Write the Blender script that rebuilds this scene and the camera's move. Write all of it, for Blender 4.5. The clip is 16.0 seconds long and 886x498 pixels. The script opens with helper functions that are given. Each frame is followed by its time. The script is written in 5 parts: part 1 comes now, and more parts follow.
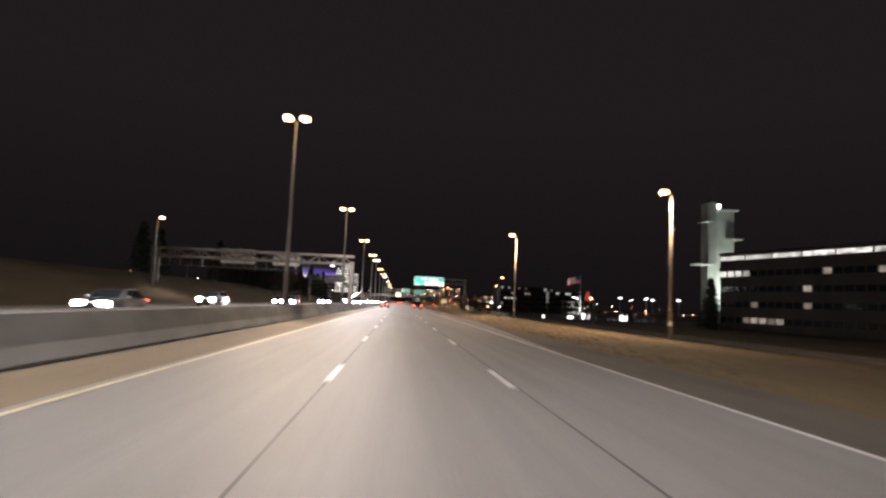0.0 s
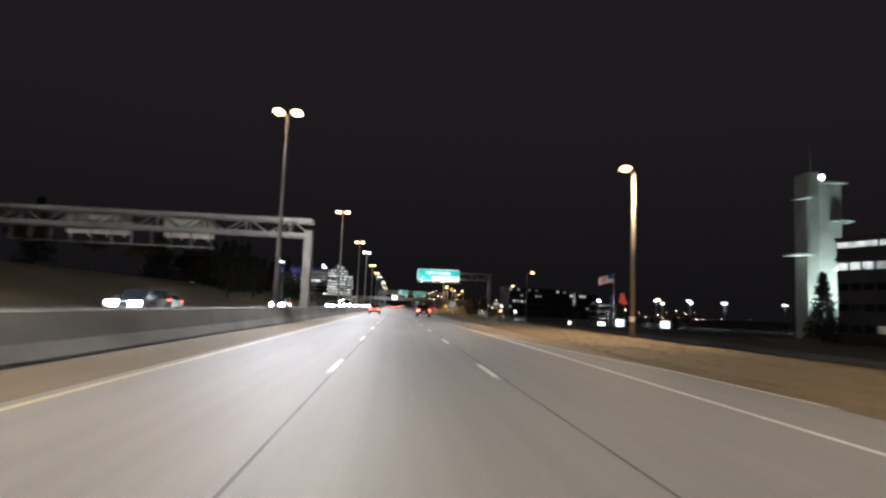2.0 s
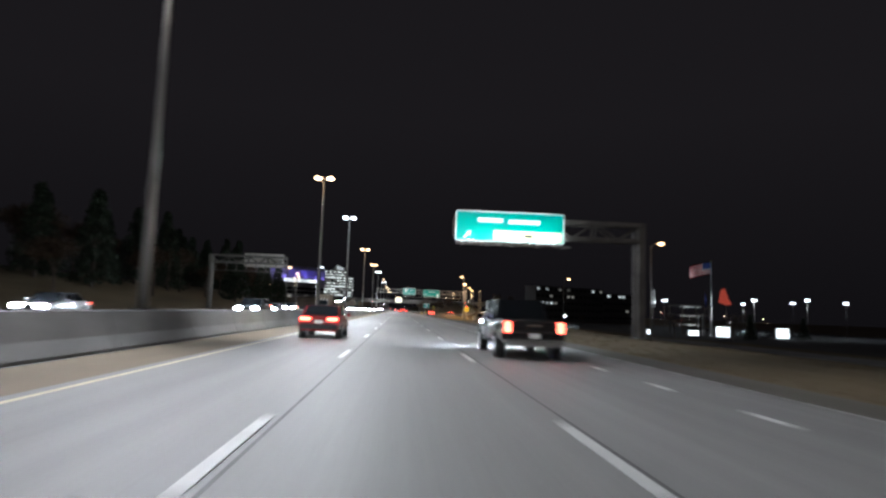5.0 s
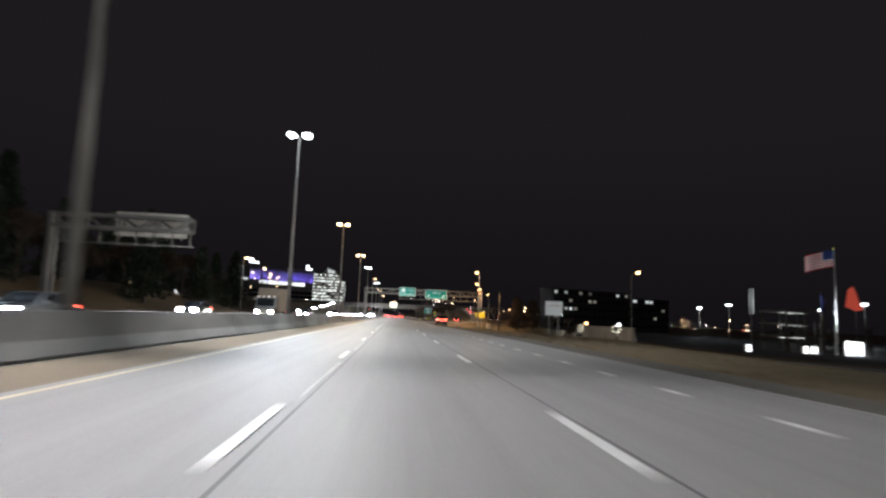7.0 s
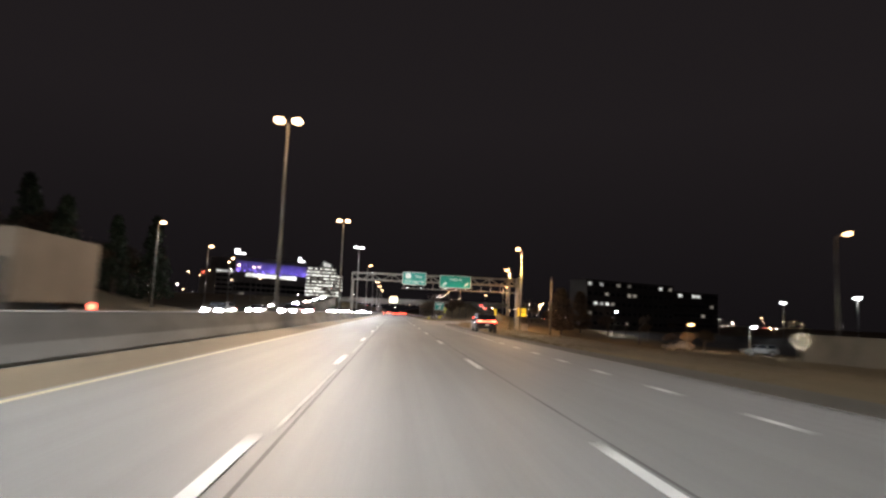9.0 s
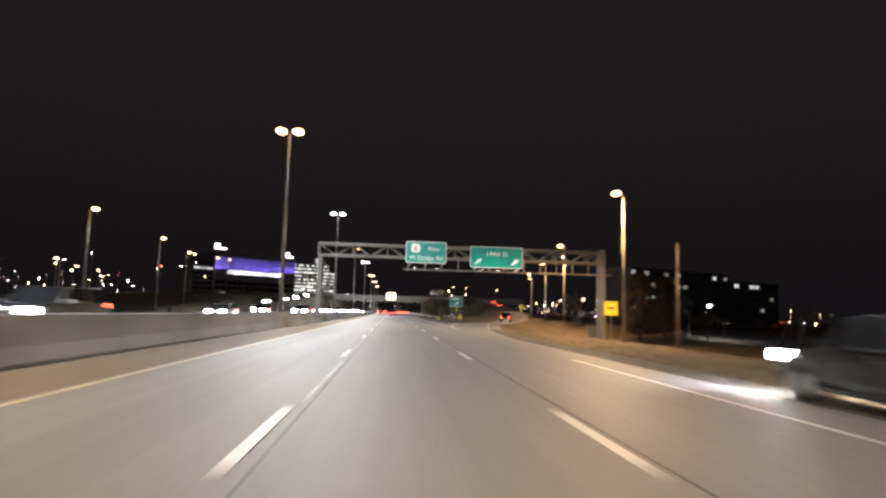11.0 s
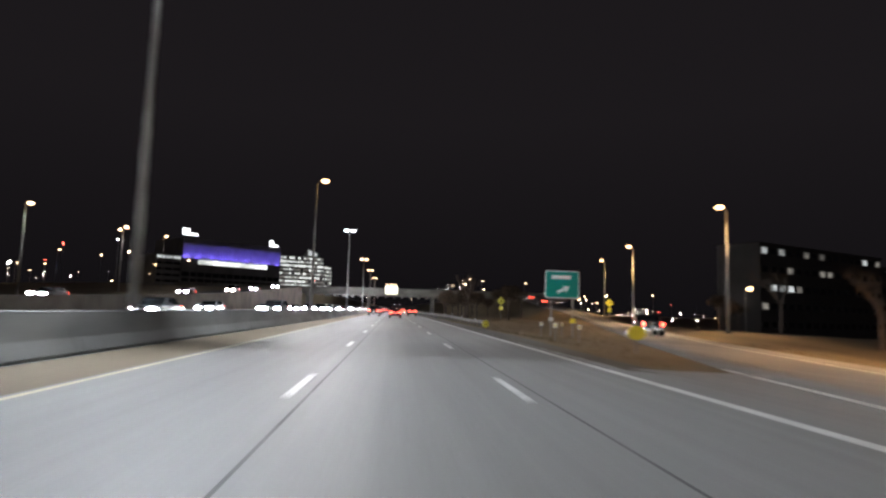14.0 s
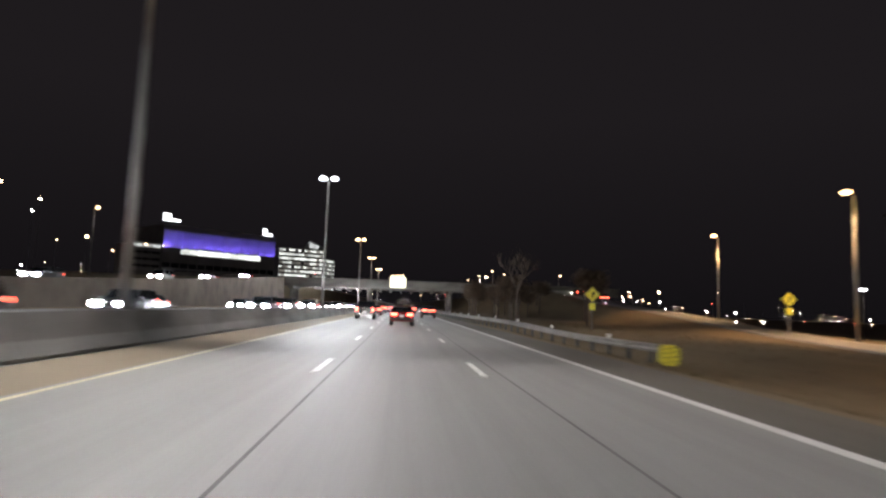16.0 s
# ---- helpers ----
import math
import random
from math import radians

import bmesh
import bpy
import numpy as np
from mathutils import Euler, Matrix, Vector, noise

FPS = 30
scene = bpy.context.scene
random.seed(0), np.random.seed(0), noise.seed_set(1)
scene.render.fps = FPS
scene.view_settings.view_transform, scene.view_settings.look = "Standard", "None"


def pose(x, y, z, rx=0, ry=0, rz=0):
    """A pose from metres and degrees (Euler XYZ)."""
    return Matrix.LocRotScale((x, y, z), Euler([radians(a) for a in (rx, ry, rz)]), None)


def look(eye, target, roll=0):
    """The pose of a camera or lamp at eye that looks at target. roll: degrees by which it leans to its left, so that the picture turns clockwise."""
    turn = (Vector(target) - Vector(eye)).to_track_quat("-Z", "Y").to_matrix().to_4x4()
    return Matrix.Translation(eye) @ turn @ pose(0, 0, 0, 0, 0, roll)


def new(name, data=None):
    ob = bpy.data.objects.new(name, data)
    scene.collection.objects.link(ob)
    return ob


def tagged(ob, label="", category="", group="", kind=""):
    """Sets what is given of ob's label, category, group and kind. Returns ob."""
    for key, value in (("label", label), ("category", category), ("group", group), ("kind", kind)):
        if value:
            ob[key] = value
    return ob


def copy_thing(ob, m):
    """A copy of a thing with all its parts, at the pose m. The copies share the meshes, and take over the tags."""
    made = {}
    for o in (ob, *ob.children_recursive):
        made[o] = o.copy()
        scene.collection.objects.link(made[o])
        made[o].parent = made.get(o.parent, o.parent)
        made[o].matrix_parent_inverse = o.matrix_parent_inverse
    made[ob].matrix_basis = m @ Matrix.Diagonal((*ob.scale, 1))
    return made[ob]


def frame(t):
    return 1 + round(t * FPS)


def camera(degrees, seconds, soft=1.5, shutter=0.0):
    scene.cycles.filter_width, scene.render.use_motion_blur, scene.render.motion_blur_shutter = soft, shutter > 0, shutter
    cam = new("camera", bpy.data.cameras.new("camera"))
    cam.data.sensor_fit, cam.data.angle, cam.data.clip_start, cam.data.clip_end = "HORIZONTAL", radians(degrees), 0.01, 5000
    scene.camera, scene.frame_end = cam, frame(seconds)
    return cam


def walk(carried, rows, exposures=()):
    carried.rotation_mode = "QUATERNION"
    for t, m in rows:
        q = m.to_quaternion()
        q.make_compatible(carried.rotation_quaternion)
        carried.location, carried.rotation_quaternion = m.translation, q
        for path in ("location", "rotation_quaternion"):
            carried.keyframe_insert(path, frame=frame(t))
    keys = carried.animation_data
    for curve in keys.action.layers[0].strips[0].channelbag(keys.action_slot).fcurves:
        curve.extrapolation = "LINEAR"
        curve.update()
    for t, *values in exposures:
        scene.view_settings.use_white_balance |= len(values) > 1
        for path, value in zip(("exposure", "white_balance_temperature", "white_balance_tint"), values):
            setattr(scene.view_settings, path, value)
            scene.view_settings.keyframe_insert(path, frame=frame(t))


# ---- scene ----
cam = camera(72.7, 16.0, soft=2.5, shutter=0.9)
PATH = [
    (0, (-0.526, 0.158, 1.611), (-0.387, 2.145, 1.792), 2.5),
    (0.5, (-0.474, 11.09, 1.6), (-0.334, 13.077, 1.782), 2.5),
    (1, (-0.504, 23.534, 1.543), (-0.358, 25.521, 1.723), 2.2),
    (1.5, (-0.435, 34.7, 1.474), (-0.287, 36.686, 1.662), 2.4),
    (2, (-0.495, 47.634, 1.497), (-0.345, 49.619, 1.691), 2.4),
    (2.5, (-0.37, 59.06, 1.431), (-0.22, 61.044, 1.631), 2.8),
    (3, (-0.182, 71.075, 1.396), (-0.041, 73.06, 1.599), 2.3),
    (3.5, (-0.172, 82.392, 1.342), (-0.038, 84.377, 1.545), 1.9),
    (4, (-0.187, 94.491, 1.377), (-0.057, 96.477, 1.576), 1.8),
    (6.5, (-0.391, 152.394, 1.292), (-0.242, 154.376, 1.515), 2.5),
    (7, (-0.389, 165.493, 1.251), (-0.237, 167.474, 1.477), 2.3),
    (7.5, (-0.374, 177.877, 1.276), (-0.218, 179.858, 1.501), 2.1),
    (8, (-0.306, 190.957, 1.261), (-0.149, 192.938, 1.495), 2.3),
    (8.5, (-0.39, 201.598, 1.312), (-0.237, 203.579, 1.541), 2.7),
    (9, (-0.445, 216.109, 1.353), (-0.293, 218.092, 1.568), 2.3),
    (9.5, (-0.4, 227.1, 1.36), (-0.245, 229.083, 1.572), 1.7),
    (12, (-0.529, 288.111, 1.327), (-0.365, 290.093, 1.535), 1.5),
    (12.5, (-0.499, 299.327, 1.348), (-0.338, 301.309, 1.559), 1.6),
    (13, (-0.492, 309.405, 1.371), (-0.332, 311.388, 1.578), 1.5),
    (13.5, (-0.445, 321.609, 1.317), (-0.281, 323.592, 1.521), 1.6),
    (14, (-0.311, 332.026, 1.348), (-0.152, 334.009, 1.551), 1.7),
    (14.5, (-0.222, 343.501, 1.377), (-0.068, 345.485, 1.577), 1.6),
    (15, (-0.131, 355.034, 1.429), (0.006, 357.018, 1.635), 2.1),
    (15.5, (-0.058, 365.447, 1.447), (0.07, 367.432, 1.652), 2.1),
    (16, (-0.071, 376.791, 1.474), (0.063, 378.777, 1.667), 2.1),
]
walk(cam, [(t, look(eye, target, roll)) for t, eye, target, roll in PATH],
     exposures=[(0, 0.15, 7000, 18), (0.7, 0.2, 6600, 14), (1.5, 0.15, 6250, 11), (2.5, 0, 6150, 11), (3.5, -0.1, 6000, 9), (4.2, -0.15, 5800, 8), (6.5, 0, 6250, 10), (7.5, 0.15, 6300, 11), (8.5, 0.2, 6650, 14), (9.5, 0.2, 6800, 15), (12, 0.12, 6050, 11), (12.5, 0.1, 5700, 8), (13, -0.08, 5650, 7), (13.5, -0.12, 5950, 10), (14, -0.05, 6300, 13), (14.5, 0.38, 6400, 14), (15, 0.32, 6450, 14), (15.5, 0.32, 6450, 14), (16, 0.12, 6400, 13)])

# ---- light ----
world = bpy.data.worlds.new("night_sky")
scene.world = world
world.use_nodes = True
wn = world.node_tree
bgn = wn.nodes["Background"]
tc = wn.nodes.new("ShaderNodeTexCoord")
sep = wn.nodes.new("ShaderNodeSeparateXYZ")
ramp = wn.nodes.new("ShaderNodeValToRGB")
wn.links.new(tc.outputs["Generated"], sep.inputs[0])
wn.links.new(sep.outputs["Z"], ramp.inputs[0])
wn.links.new(ramp.outputs[0], bgn.inputs[0])
ramp.color_ramp.elements[0].position, ramp.color_ramp.elements[0].color = 0.0, (0.0060, 0.0052, 0.0060, 1)
ramp.color_ramp.elements[1].position, ramp.color_ramp.elements[1].color = 0.30, (0.0118, 0.0100, 0.0110, 1)
bgn.inputs[1].default_value = 1.0

SODIUM, WARM, LED = (1.0, 0.68, 0.40), (1.0, 0.985, 0.98), (0.90, 0.98, 1.0)
MAST_W, SIDE_W, LEFT_W, SIGN_W = 14500, 8500, 3500, 230


def spot(name, eye, target, power, colour, cone=150, blend=0.6, size=0.25):
    """A lamp inside a luminaire's bowl."""
    data = bpy.data.lights.new(name, "SPOT")
    data.energy, data.color, data.spot_size, data.spot_blend = power, colour, radians(cone), blend
    data.shadow_soft_size = size
    ob = new(name, data)
    ob.matrix_world = look(eye, target)
    return ob


# ---- materials ----
def material(name, colour, rough=0.7, metal=0.0, vary=0.25, scale=3.0, fine=60.0, bump=0.15, dark=None, stretch=(1, 1, 1), by_object=0.0):
    """A surface with variation at two scales and fine relief, in world metres."""
    m = bpy.data.materials.new(name)
    m.use_nodes = True
    nt = m.node_tree
    bsdf = nt.nodes["Principled BSDF"]
    co = nt.nodes.new("ShaderNodeNewGeometry")
    mp = nt.nodes.new("ShaderNodeMapping")
    mp.inputs["Scale"].default_value = stretch
    nt.links.new(co.outputs["Position"], mp.inputs[0])
    big = nt.nodes.new("ShaderNodeTexNoise")
    big.inputs["Scale"].default_value, big.inputs["Detail"].default_value = 1 / scale, 6
    small = nt.nodes.new("ShaderNodeTexNoise")
    small.inputs["Scale"].default_value, small.inputs["Detail"].default_value = fine, 3
    nt.links.new(mp.outputs[0], big.inputs["Vector"])
    nt.links.new(mp.outputs[0], small.inputs["Vector"])
    mix = nt.nodes.new("ShaderNodeMix")
    mix.data_type = "RGBA"
    mix.inputs[6].default_value = (*colour, 1)
    low = dark or tuple(c * (1 - vary * 1.6) for c in colour)
    mix.inputs[7].default_value = (*low, 1)
    cr = nt.nodes.new("ShaderNodeMapRange")
    cr.inputs[1].default_value, cr.inputs[2].default_value = 0.38, 0.68
    nt.links.new(big.outputs[0], cr.inputs[0])
    nt.links.new(cr.outputs[0], mix.inputs[0])
    hs = nt.nodes.new("ShaderNodeHueSaturation")
    mv = nt.nodes.new("ShaderNodeMapRange")
    mv.inputs[3].default_value, mv.inputs[4].default_value = 1 - vary * 0.6, 1 + vary * 0.6
    nt.links.new(small.outputs[0], mv.inputs[0])
    nt.links.new(mix.outputs[2], hs.inputs["Color"])
    val = mv.outputs[0]
    if by_object:
        oi = nt.nodes.new("ShaderNodeObjectInfo")
        mo = nt.nodes.new("ShaderNodeMapRange")
        mo.inputs[3].default_value, mo.inputs[4].default_value = 1 - by_object, 1 + by_object
        nt.links.new(oi.outputs["Random"], mo.inputs[0])
        mu = nt.nodes.new("ShaderNodeMath")
        mu.operation = "MULTIPLY"
        nt.links.new(val, mu.inputs[0])
        nt.links.new(mo.outputs[0], mu.inputs[1])
        val = mu.outputs[0]
    nt.links.new(val, hs.inputs["Value"])
    nt.links.new(hs.outputs[0], bsdf.inputs["Base Color"])
    rr = nt.nodes.new("ShaderNodeMapRange")
    rr.inputs[3].default_value, rr.inputs[4].default_value = max(0.02, rough - 0.12), min(1, rough + 0.1)
    nt.links.new(big.outputs[0], rr.inputs[0])
    nt.links.new(rr.outputs[0], bsdf.inputs["Roughness"])
    bsdf.inputs["Metallic"].default_value = metal
    if bump:
        bp = nt.nodes.new("ShaderNodeBump")
        bp.inputs["Strength"].default_value, bp.inputs["Distance"].default_value = bump, 0.02
        nt.links.new(small.outputs[0], bp.inputs["Height"])
        nt.links.new(bp.outputs[0], bsdf.inputs["Normal"])
    return m


def glow(name, colour, strength, body=(0.6, 0.6, 0.6)):
    """A lamp's own bowl, lens or lit pane."""
    m = bpy.data.materials.new(name)
    m.use_nodes = True
    b = m.node_tree.nodes["Principled BSDF"]
    b.inputs["Base Color"].default_value = (*body, 1)
    b.inputs["Roughness"].default_value = 0.3
    b.inputs["Emission Color"].default_value = (*colour, 1)
    b.inputs["Emission Strength"].default_value = strength
    return m


def lit_room(name, colour, strength):
    """A lit window pane: each room of its own brightness, with lamps and furniture breaking up the light."""
    m = glow(name, colour, strength)
    nt = m.node_tree
    geo_r, inf, noise = nt.nodes.new("ShaderNodeNewGeometry"), nt.nodes.new("ShaderNodeObjectInfo"), nt.nodes.new("ShaderNodeTexNoise")
    noise.inputs["Scale"].default_value, noise.inputs["Detail"].default_value = 0.9, 3
    nt.links.new(geo_r.outputs["Position"], noise.inputs["Vector"])
    a1, a2, mu = (nt.nodes.new("ShaderNodeMapRange"), nt.nodes.new("ShaderNodeMapRange"), nt.nodes.new("ShaderNodeMath"))
    a1.inputs[3].default_value, a1.inputs[4].default_value = 0.35 * strength, 1.45 * strength
    a2.inputs[1].default_value, a2.inputs[2].default_value, a2.inputs[3].default_value, a2.inputs[4].default_value = 0.36, 0.64, 0.35, 1.5
    mu.operation = "MULTIPLY"
    nt.links.new(inf.outputs["Random"], a1.inputs[0])
    nt.links.new(noise.outputs[0], a2.inputs[0])
    nt.links.new(a1.outputs[0], mu.inputs[0])
    nt.links.new(a2.outputs[0], mu.inputs[1])
    nt.links.new(mu.outputs[0], nt.nodes["Principled BSDF"].inputs["Emission Strength"])
    return m


CONCRETE = material("road_concrete", (0.30, 0.295, 0.285), 0.62, vary=0.14, scale=7, fine=14, bump=0.12, stretch=(1.6, 0.18, 1))
cn = CONCRETE.node_tree
streak = cn.nodes.new("ShaderNodeTexNoise")
streak.inputs["Scale"].default_value, streak.inputs["Detail"].default_value = 1.0, 5
smap = cn.nodes.new("ShaderNodeMapping")
smap.inputs["Scale"].default_value = (2.4, 0.035, 1)
geo = cn.nodes.new("ShaderNodeNewGeometry")
cn.links.new(geo.outputs["Position"], smap.inputs[0])
cn.links.new(smap.outputs[0], streak.inputs["Vector"])
smr = cn.nodes.new("ShaderNodeMapRange")
smr.inputs[1].default_value, smr.inputs[2].default_value, smr.inputs[3].default_value, smr.inputs[4].default_value = 0.3, 0.7, 0.91, 1.05
cn.links.new(streak.outputs[0], smr.inputs[0])
sm = cn.nodes.new("ShaderNodeMix")
sm.data_type, sm.blend_type = "RGBA", "MULTIPLY"
sm.inputs[0].default_value = 1.0
base_in = cn.nodes["Principled BSDF"].inputs["Base Color"]
cn.links.new(base_in.links[0].from_socket, sm.inputs[6])
cn.links.new(smr.outputs[0], sm.inputs[7])
cn.links.new(sm.outputs[2], base_in)
SHOULDER = material("shoulder_concrete", (0.26, 0.205, 0.138), 0.85, vary=0.2, scale=5, fine=12, stretch=(1.2, 0.3, 1))
EDGE_CONCRETE = material("stained_edge_concrete", (0.13, 0.118, 0.098), 0.85, vary=0.22, scale=4, fine=12, stretch=(1.2, 0.25, 1))
ASPHALT = material("asphalt", (0.085, 0.08, 0.075), 0.8, vary=0.25, scale=6, fine=30)
WALL = material("barrier_concrete", (0.27, 0.265, 0.26), 0.85, vary=0.25, scale=2.5, fine=25, stretch=(1, 0.5, 1.5))
PAINT = material("white_road_paint", (0.80, 0.80, 0.78), 0.55, vary=0.14, scale=0.7, fine=40, bump=0.1)
YELLOW = material("yellow_road_paint", (0.72, 0.64, 0.44), 0.55, vary=0.15, scale=0.8, fine=40)
FADED = material("worn_road_paint", (0.52, 0.51, 0.49), 0.6, vary=0.3, scale=0.5, fine=12, bump=0.1)
TAR = material("joint_sealant", (0.12, 0.118, 0.115), 0.6, vary=0.3, scale=1.5, fine=30)
GRASS = material("dry_grass", (0.175, 0.130, 0.068), 0.95, vary=0.22, scale=5, fine=10, bump=0.2, dark=(0.125, 0.092, 0.047), stretch=(1.3, 0.22, 1))
STEEL = material("galvanised_steel", (0.31, 0.30, 0.28), 0.5, 0.55, vary=0.15, scale=1.5, fine=50, bump=0.05)
GALV = material("weathered_galvanising", (0.50, 0.50, 0.49), 0.55, 0.1, vary=0.15, scale=1.5, fine=40, bump=0.05)
GANTRY = material("dull_galvanised_tube", (0.165, 0.152, 0.135), 0.6, 0.1, vary=0.2, scale=1.5, fine=30, bump=0.05)
# darker copy of the gantry steel: darkness of an unlit truss in the colour
SHADED_STEEL = material("night_darkened_steel", (0.055, 0.045, 0.038), 0.75, 0.1, vary=0.3, scale=1.0, fine=25, bump=0.08)
BOLT = material("dark_steel", (0.12, 0.12, 0.12), 0.5, 0.7, vary=0.2, scale=1, fine=50)
GREEN = material("green_sign_sheet", (0.0, 0.26, 0.205), 0.35, vary=0.08, scale=2, fine=30, bump=0.0)
WHITE = material("white_sign_sheet", (0.85, 0.86, 0.84), 0.35, vary=0.06, scale=2, fine=30, bump=0.0)
PALE_YELLOW = material("pale_yellow_sign_sheet", (0.84, 0.74, 0.30), 0.35, vary=0.06, scale=2, fine=30, bump=0.0)
AMBER = material("yellow_sign_sheet", (0.78, 0.68, 0.06), 0.35, vary=0.08, scale=2, fine=30, bump=0.0)
ALU = material("raw_aluminium_sheet", (0.60, 0.55, 0.48), 0.55, 0.1, vary=0.2, scale=1.2, fine=30, bump=0.05)
BLACK = material("black_plastic", (0.02, 0.02, 0.02), 0.5, vary=0.2, scale=1, fine=40, bump=0.05)
BOWL_S = glow("sodium_bowl", (1.0, 0.58, 0.26), 9)
BOWL_W = glow("warm_bowl", (1.0, 0.66, 0.36), 10)
BOWL_L = glow("led_bowl", (0.9, 0.97, 1.0), 12)


# ---- building blocks ----
def box(bm, x0, y0, z0, x1, y1, z1, bevel=0.0):
    r = bmesh.ops.create_cube(bm, size=1)
    vs = r["verts"]
    bmesh.ops.scale(bm, verts=vs, vec=(abs(x1 - x0), abs(y1 - y0), abs(z1 - z0)))
    bmesh.ops.translate(bm, verts=vs, vec=((x0 + x1) / 2, (y0 + y1) / 2, (z0 + z1) / 2))
    if bevel:
        es = {e for v in vs for e in v.link_edges}
        bmesh.ops.bevel(bm, geom=list(es), offset=bevel, segments=2, affect="EDGES")
    return vs


def rod(bm, a, b, r0, r1=None, sides=10, caps=True):
    """A round, tapered bar from a to b."""
    a, b = Vector(a), Vector(b)
    d = b - a
    m = Matrix.Translation((a + b) / 2) @ d.to_track_quat("Z", "Y").to_matrix().to_4x4()
    bmesh.ops.create_cone(bm, cap_ends=caps, segments=sides, radius1=r0, radius2=r0 if r1 is None else r1, depth=d.length, matrix=m)


def ball(bm, c, r, squash=(1, 1, 1), u=12, v=8):
    m = Matrix.Translation(c) @ Matrix.Diagonal((*squash, 1))
    bmesh.ops.create_uvsphere(bm, u_segments=u, v_segments=v, radius=r, matrix=m)


def outline(bm, pts, y0, y1, axis="y", bevel=0.0):
    """A flat outline given thickness; axis y: points are (x, z); axis x: points are (y, z); axis z: (x, y)."""
    def put(p, d):
        return {"y": (p[0], d, p[1]), "x": (d, p[0], p[1]), "z": (p[0], p[1], d)}[axis]
    a = [bm.verts.new(put(p, y0)) for p in pts]
    b = [bm.verts.new(put(p, y1)) for p in pts]
    n = len(pts)
    f = [bm.faces.new(a), bm.faces.new(list(reversed(b)))]
    for i in range(n):
        f.append(bm.faces.new((a[i], b[i], b[(i + 1) % n], a[(i + 1) % n])))
    bmesh.ops.recalc_face_normals(bm, faces=f)
    if bevel:
        es = {e for fa in f for e in fa.edges}
        bmesh.ops.bevel(bm, geom=list(es), offset=bevel, segments=2, affect="EDGES")


def mesh_of(name, bm, mat, smooth=False):
    me = bpy.data.meshes.new(name)
    bm.to_mesh(me)
    bm.free()
    me.materials.append(mat)
    if smooth:
        for p in me.polygons:
            p.use_smooth = True
    return me


def part(name, bm, mat, parent=None, label="", smooth=False):
    ob = new(name, mesh_of(name, bm, mat, smooth))
    ob.parent = parent
    if label:
        tagged(ob, label)
    return ob


def thing(name, label, category, m=None, group="", kind=""):
    ob = new(name)
    ob.empty_display_size = 0.2
    if m is not None:
        ob.matrix_world = m
    return tagged(ob, label, category, group, kind)


def smooth_step(a, b, x):
    """Eases from 0 at a to 1 at b, also where b is the smaller."""
    t = min(1, max(0, (x - a) / (b - a)))
    return t * t * (3 - 2 * t)


def along(table, v):
    """Linear reading of a short table of (key, value)."""
    if v <= table[0][0]:
        return table[0][1]
    for (a, p), (b, q) in zip(table, table[1:]):
        if v <= b:
            return p + (q - p) * (v - a) / (b - a)
    return table[-1][1]


# ---- the lie of the land ----
RAMP_X = [(255, 6.2), (300, 6.4), (316, 6.95), (322, 7.6), (330, 8.55), (338, 9.7), (345, 11.1), (350, 12.4), (360, 15.3), (375, 20.0), (400, 26.8), (410, 29.7), (425, 33.5), (447, 38.0), (470, 41.0), (500, 43.0), (530, 43.6), (560, 43.6)]
RAMP_Z = [(330, 0.0), (375, -0.35), (410, -0.2), (425, 0.0), (447, 0.8), (470, 2.0), (500, 3.5), (530, 6.2), (545, 7.4), (560, 8.2)]
LEFT_Z = [(330, 0.0), (380, 0.7), (425, 1.8), (466, 3.4), (510, 5.7), (545, 7.5)]
EDGE_X = [(45, 7.6), (60, 7.4), (100, 7.7), (130, 8.2), (175, 8.8), (230, 9.0), (270, 8.6), (296, 8.6), (314, 9.6), (322, 10.5), (330, 11.9), (338, 13.0), (347, 15.2)]
EDGE_LINE = [(90, 6.4), (130, 6.75), (175, 7.15), (235, 7.1), (270, 6.6), (296, 6.3), (309, 7.4), (312, 7.9), (320.5, 8.95), (325, 9.6), (330, 10.35)]
YELLOW_LINE = [(0, -5.44), (45, -5.37), (110, -5.33), (180, -5.36), (215, -5.46), (310, -5.48), (400, -5.46)]


def land(x, y):
    """Height of the ground."""
    tilt = 0.06 * smooth_step(215, 265, y) * (1 - smooth_step(345, 375, y))
    z = -tilt * min(max(x - 5.3, 0), 8)
    z -= 2.4 * smooth_step(13.5, 42, x) * (1 - smooth_step(345, 385, y) * (1 - smooth_step(40, 70, x)))
    z += 0.22 * smooth_step(-9.5, -11.5, x)
    z += 0.75 * smooth_step(20, 27, x) * (1 - smooth_step(32, 40, x)) * smooth_step(226, 236, y) * (1 - smooth_step(262, 272, y))
    if x < -27:
        z += 4.6 * smooth_step(-31, -50, x) * (1 - smooth_step(290, 345, y)) + 0.6 * smooth_step(-30, -60, x)
    if x < -32.2 and y > 330:
        z = along(LEFT_Z, y) * (1 - smooth_step(-95, -160, x) * 0.4)
    if y > 330:
        rx, rz = along(RAMP_X, y), along(RAMP_Z, y)
        d = abs(x - rx)
        w = (1 - smooth_step(4.0, 4.0 + 4 + 1.6 * abs(rz), d)) * smooth_step(330, 345, y) * smooth_step(5.4, 9.5, x)
        z = z * (1 - w) + rz * w
        z -= 0.38 * smooth_step(7.6, 9.4, x) * (1 - smooth_step(14, 20, x)) * smooth_step(360, 388, y) * (1 - smooth_step(412, 440, y))
    return z


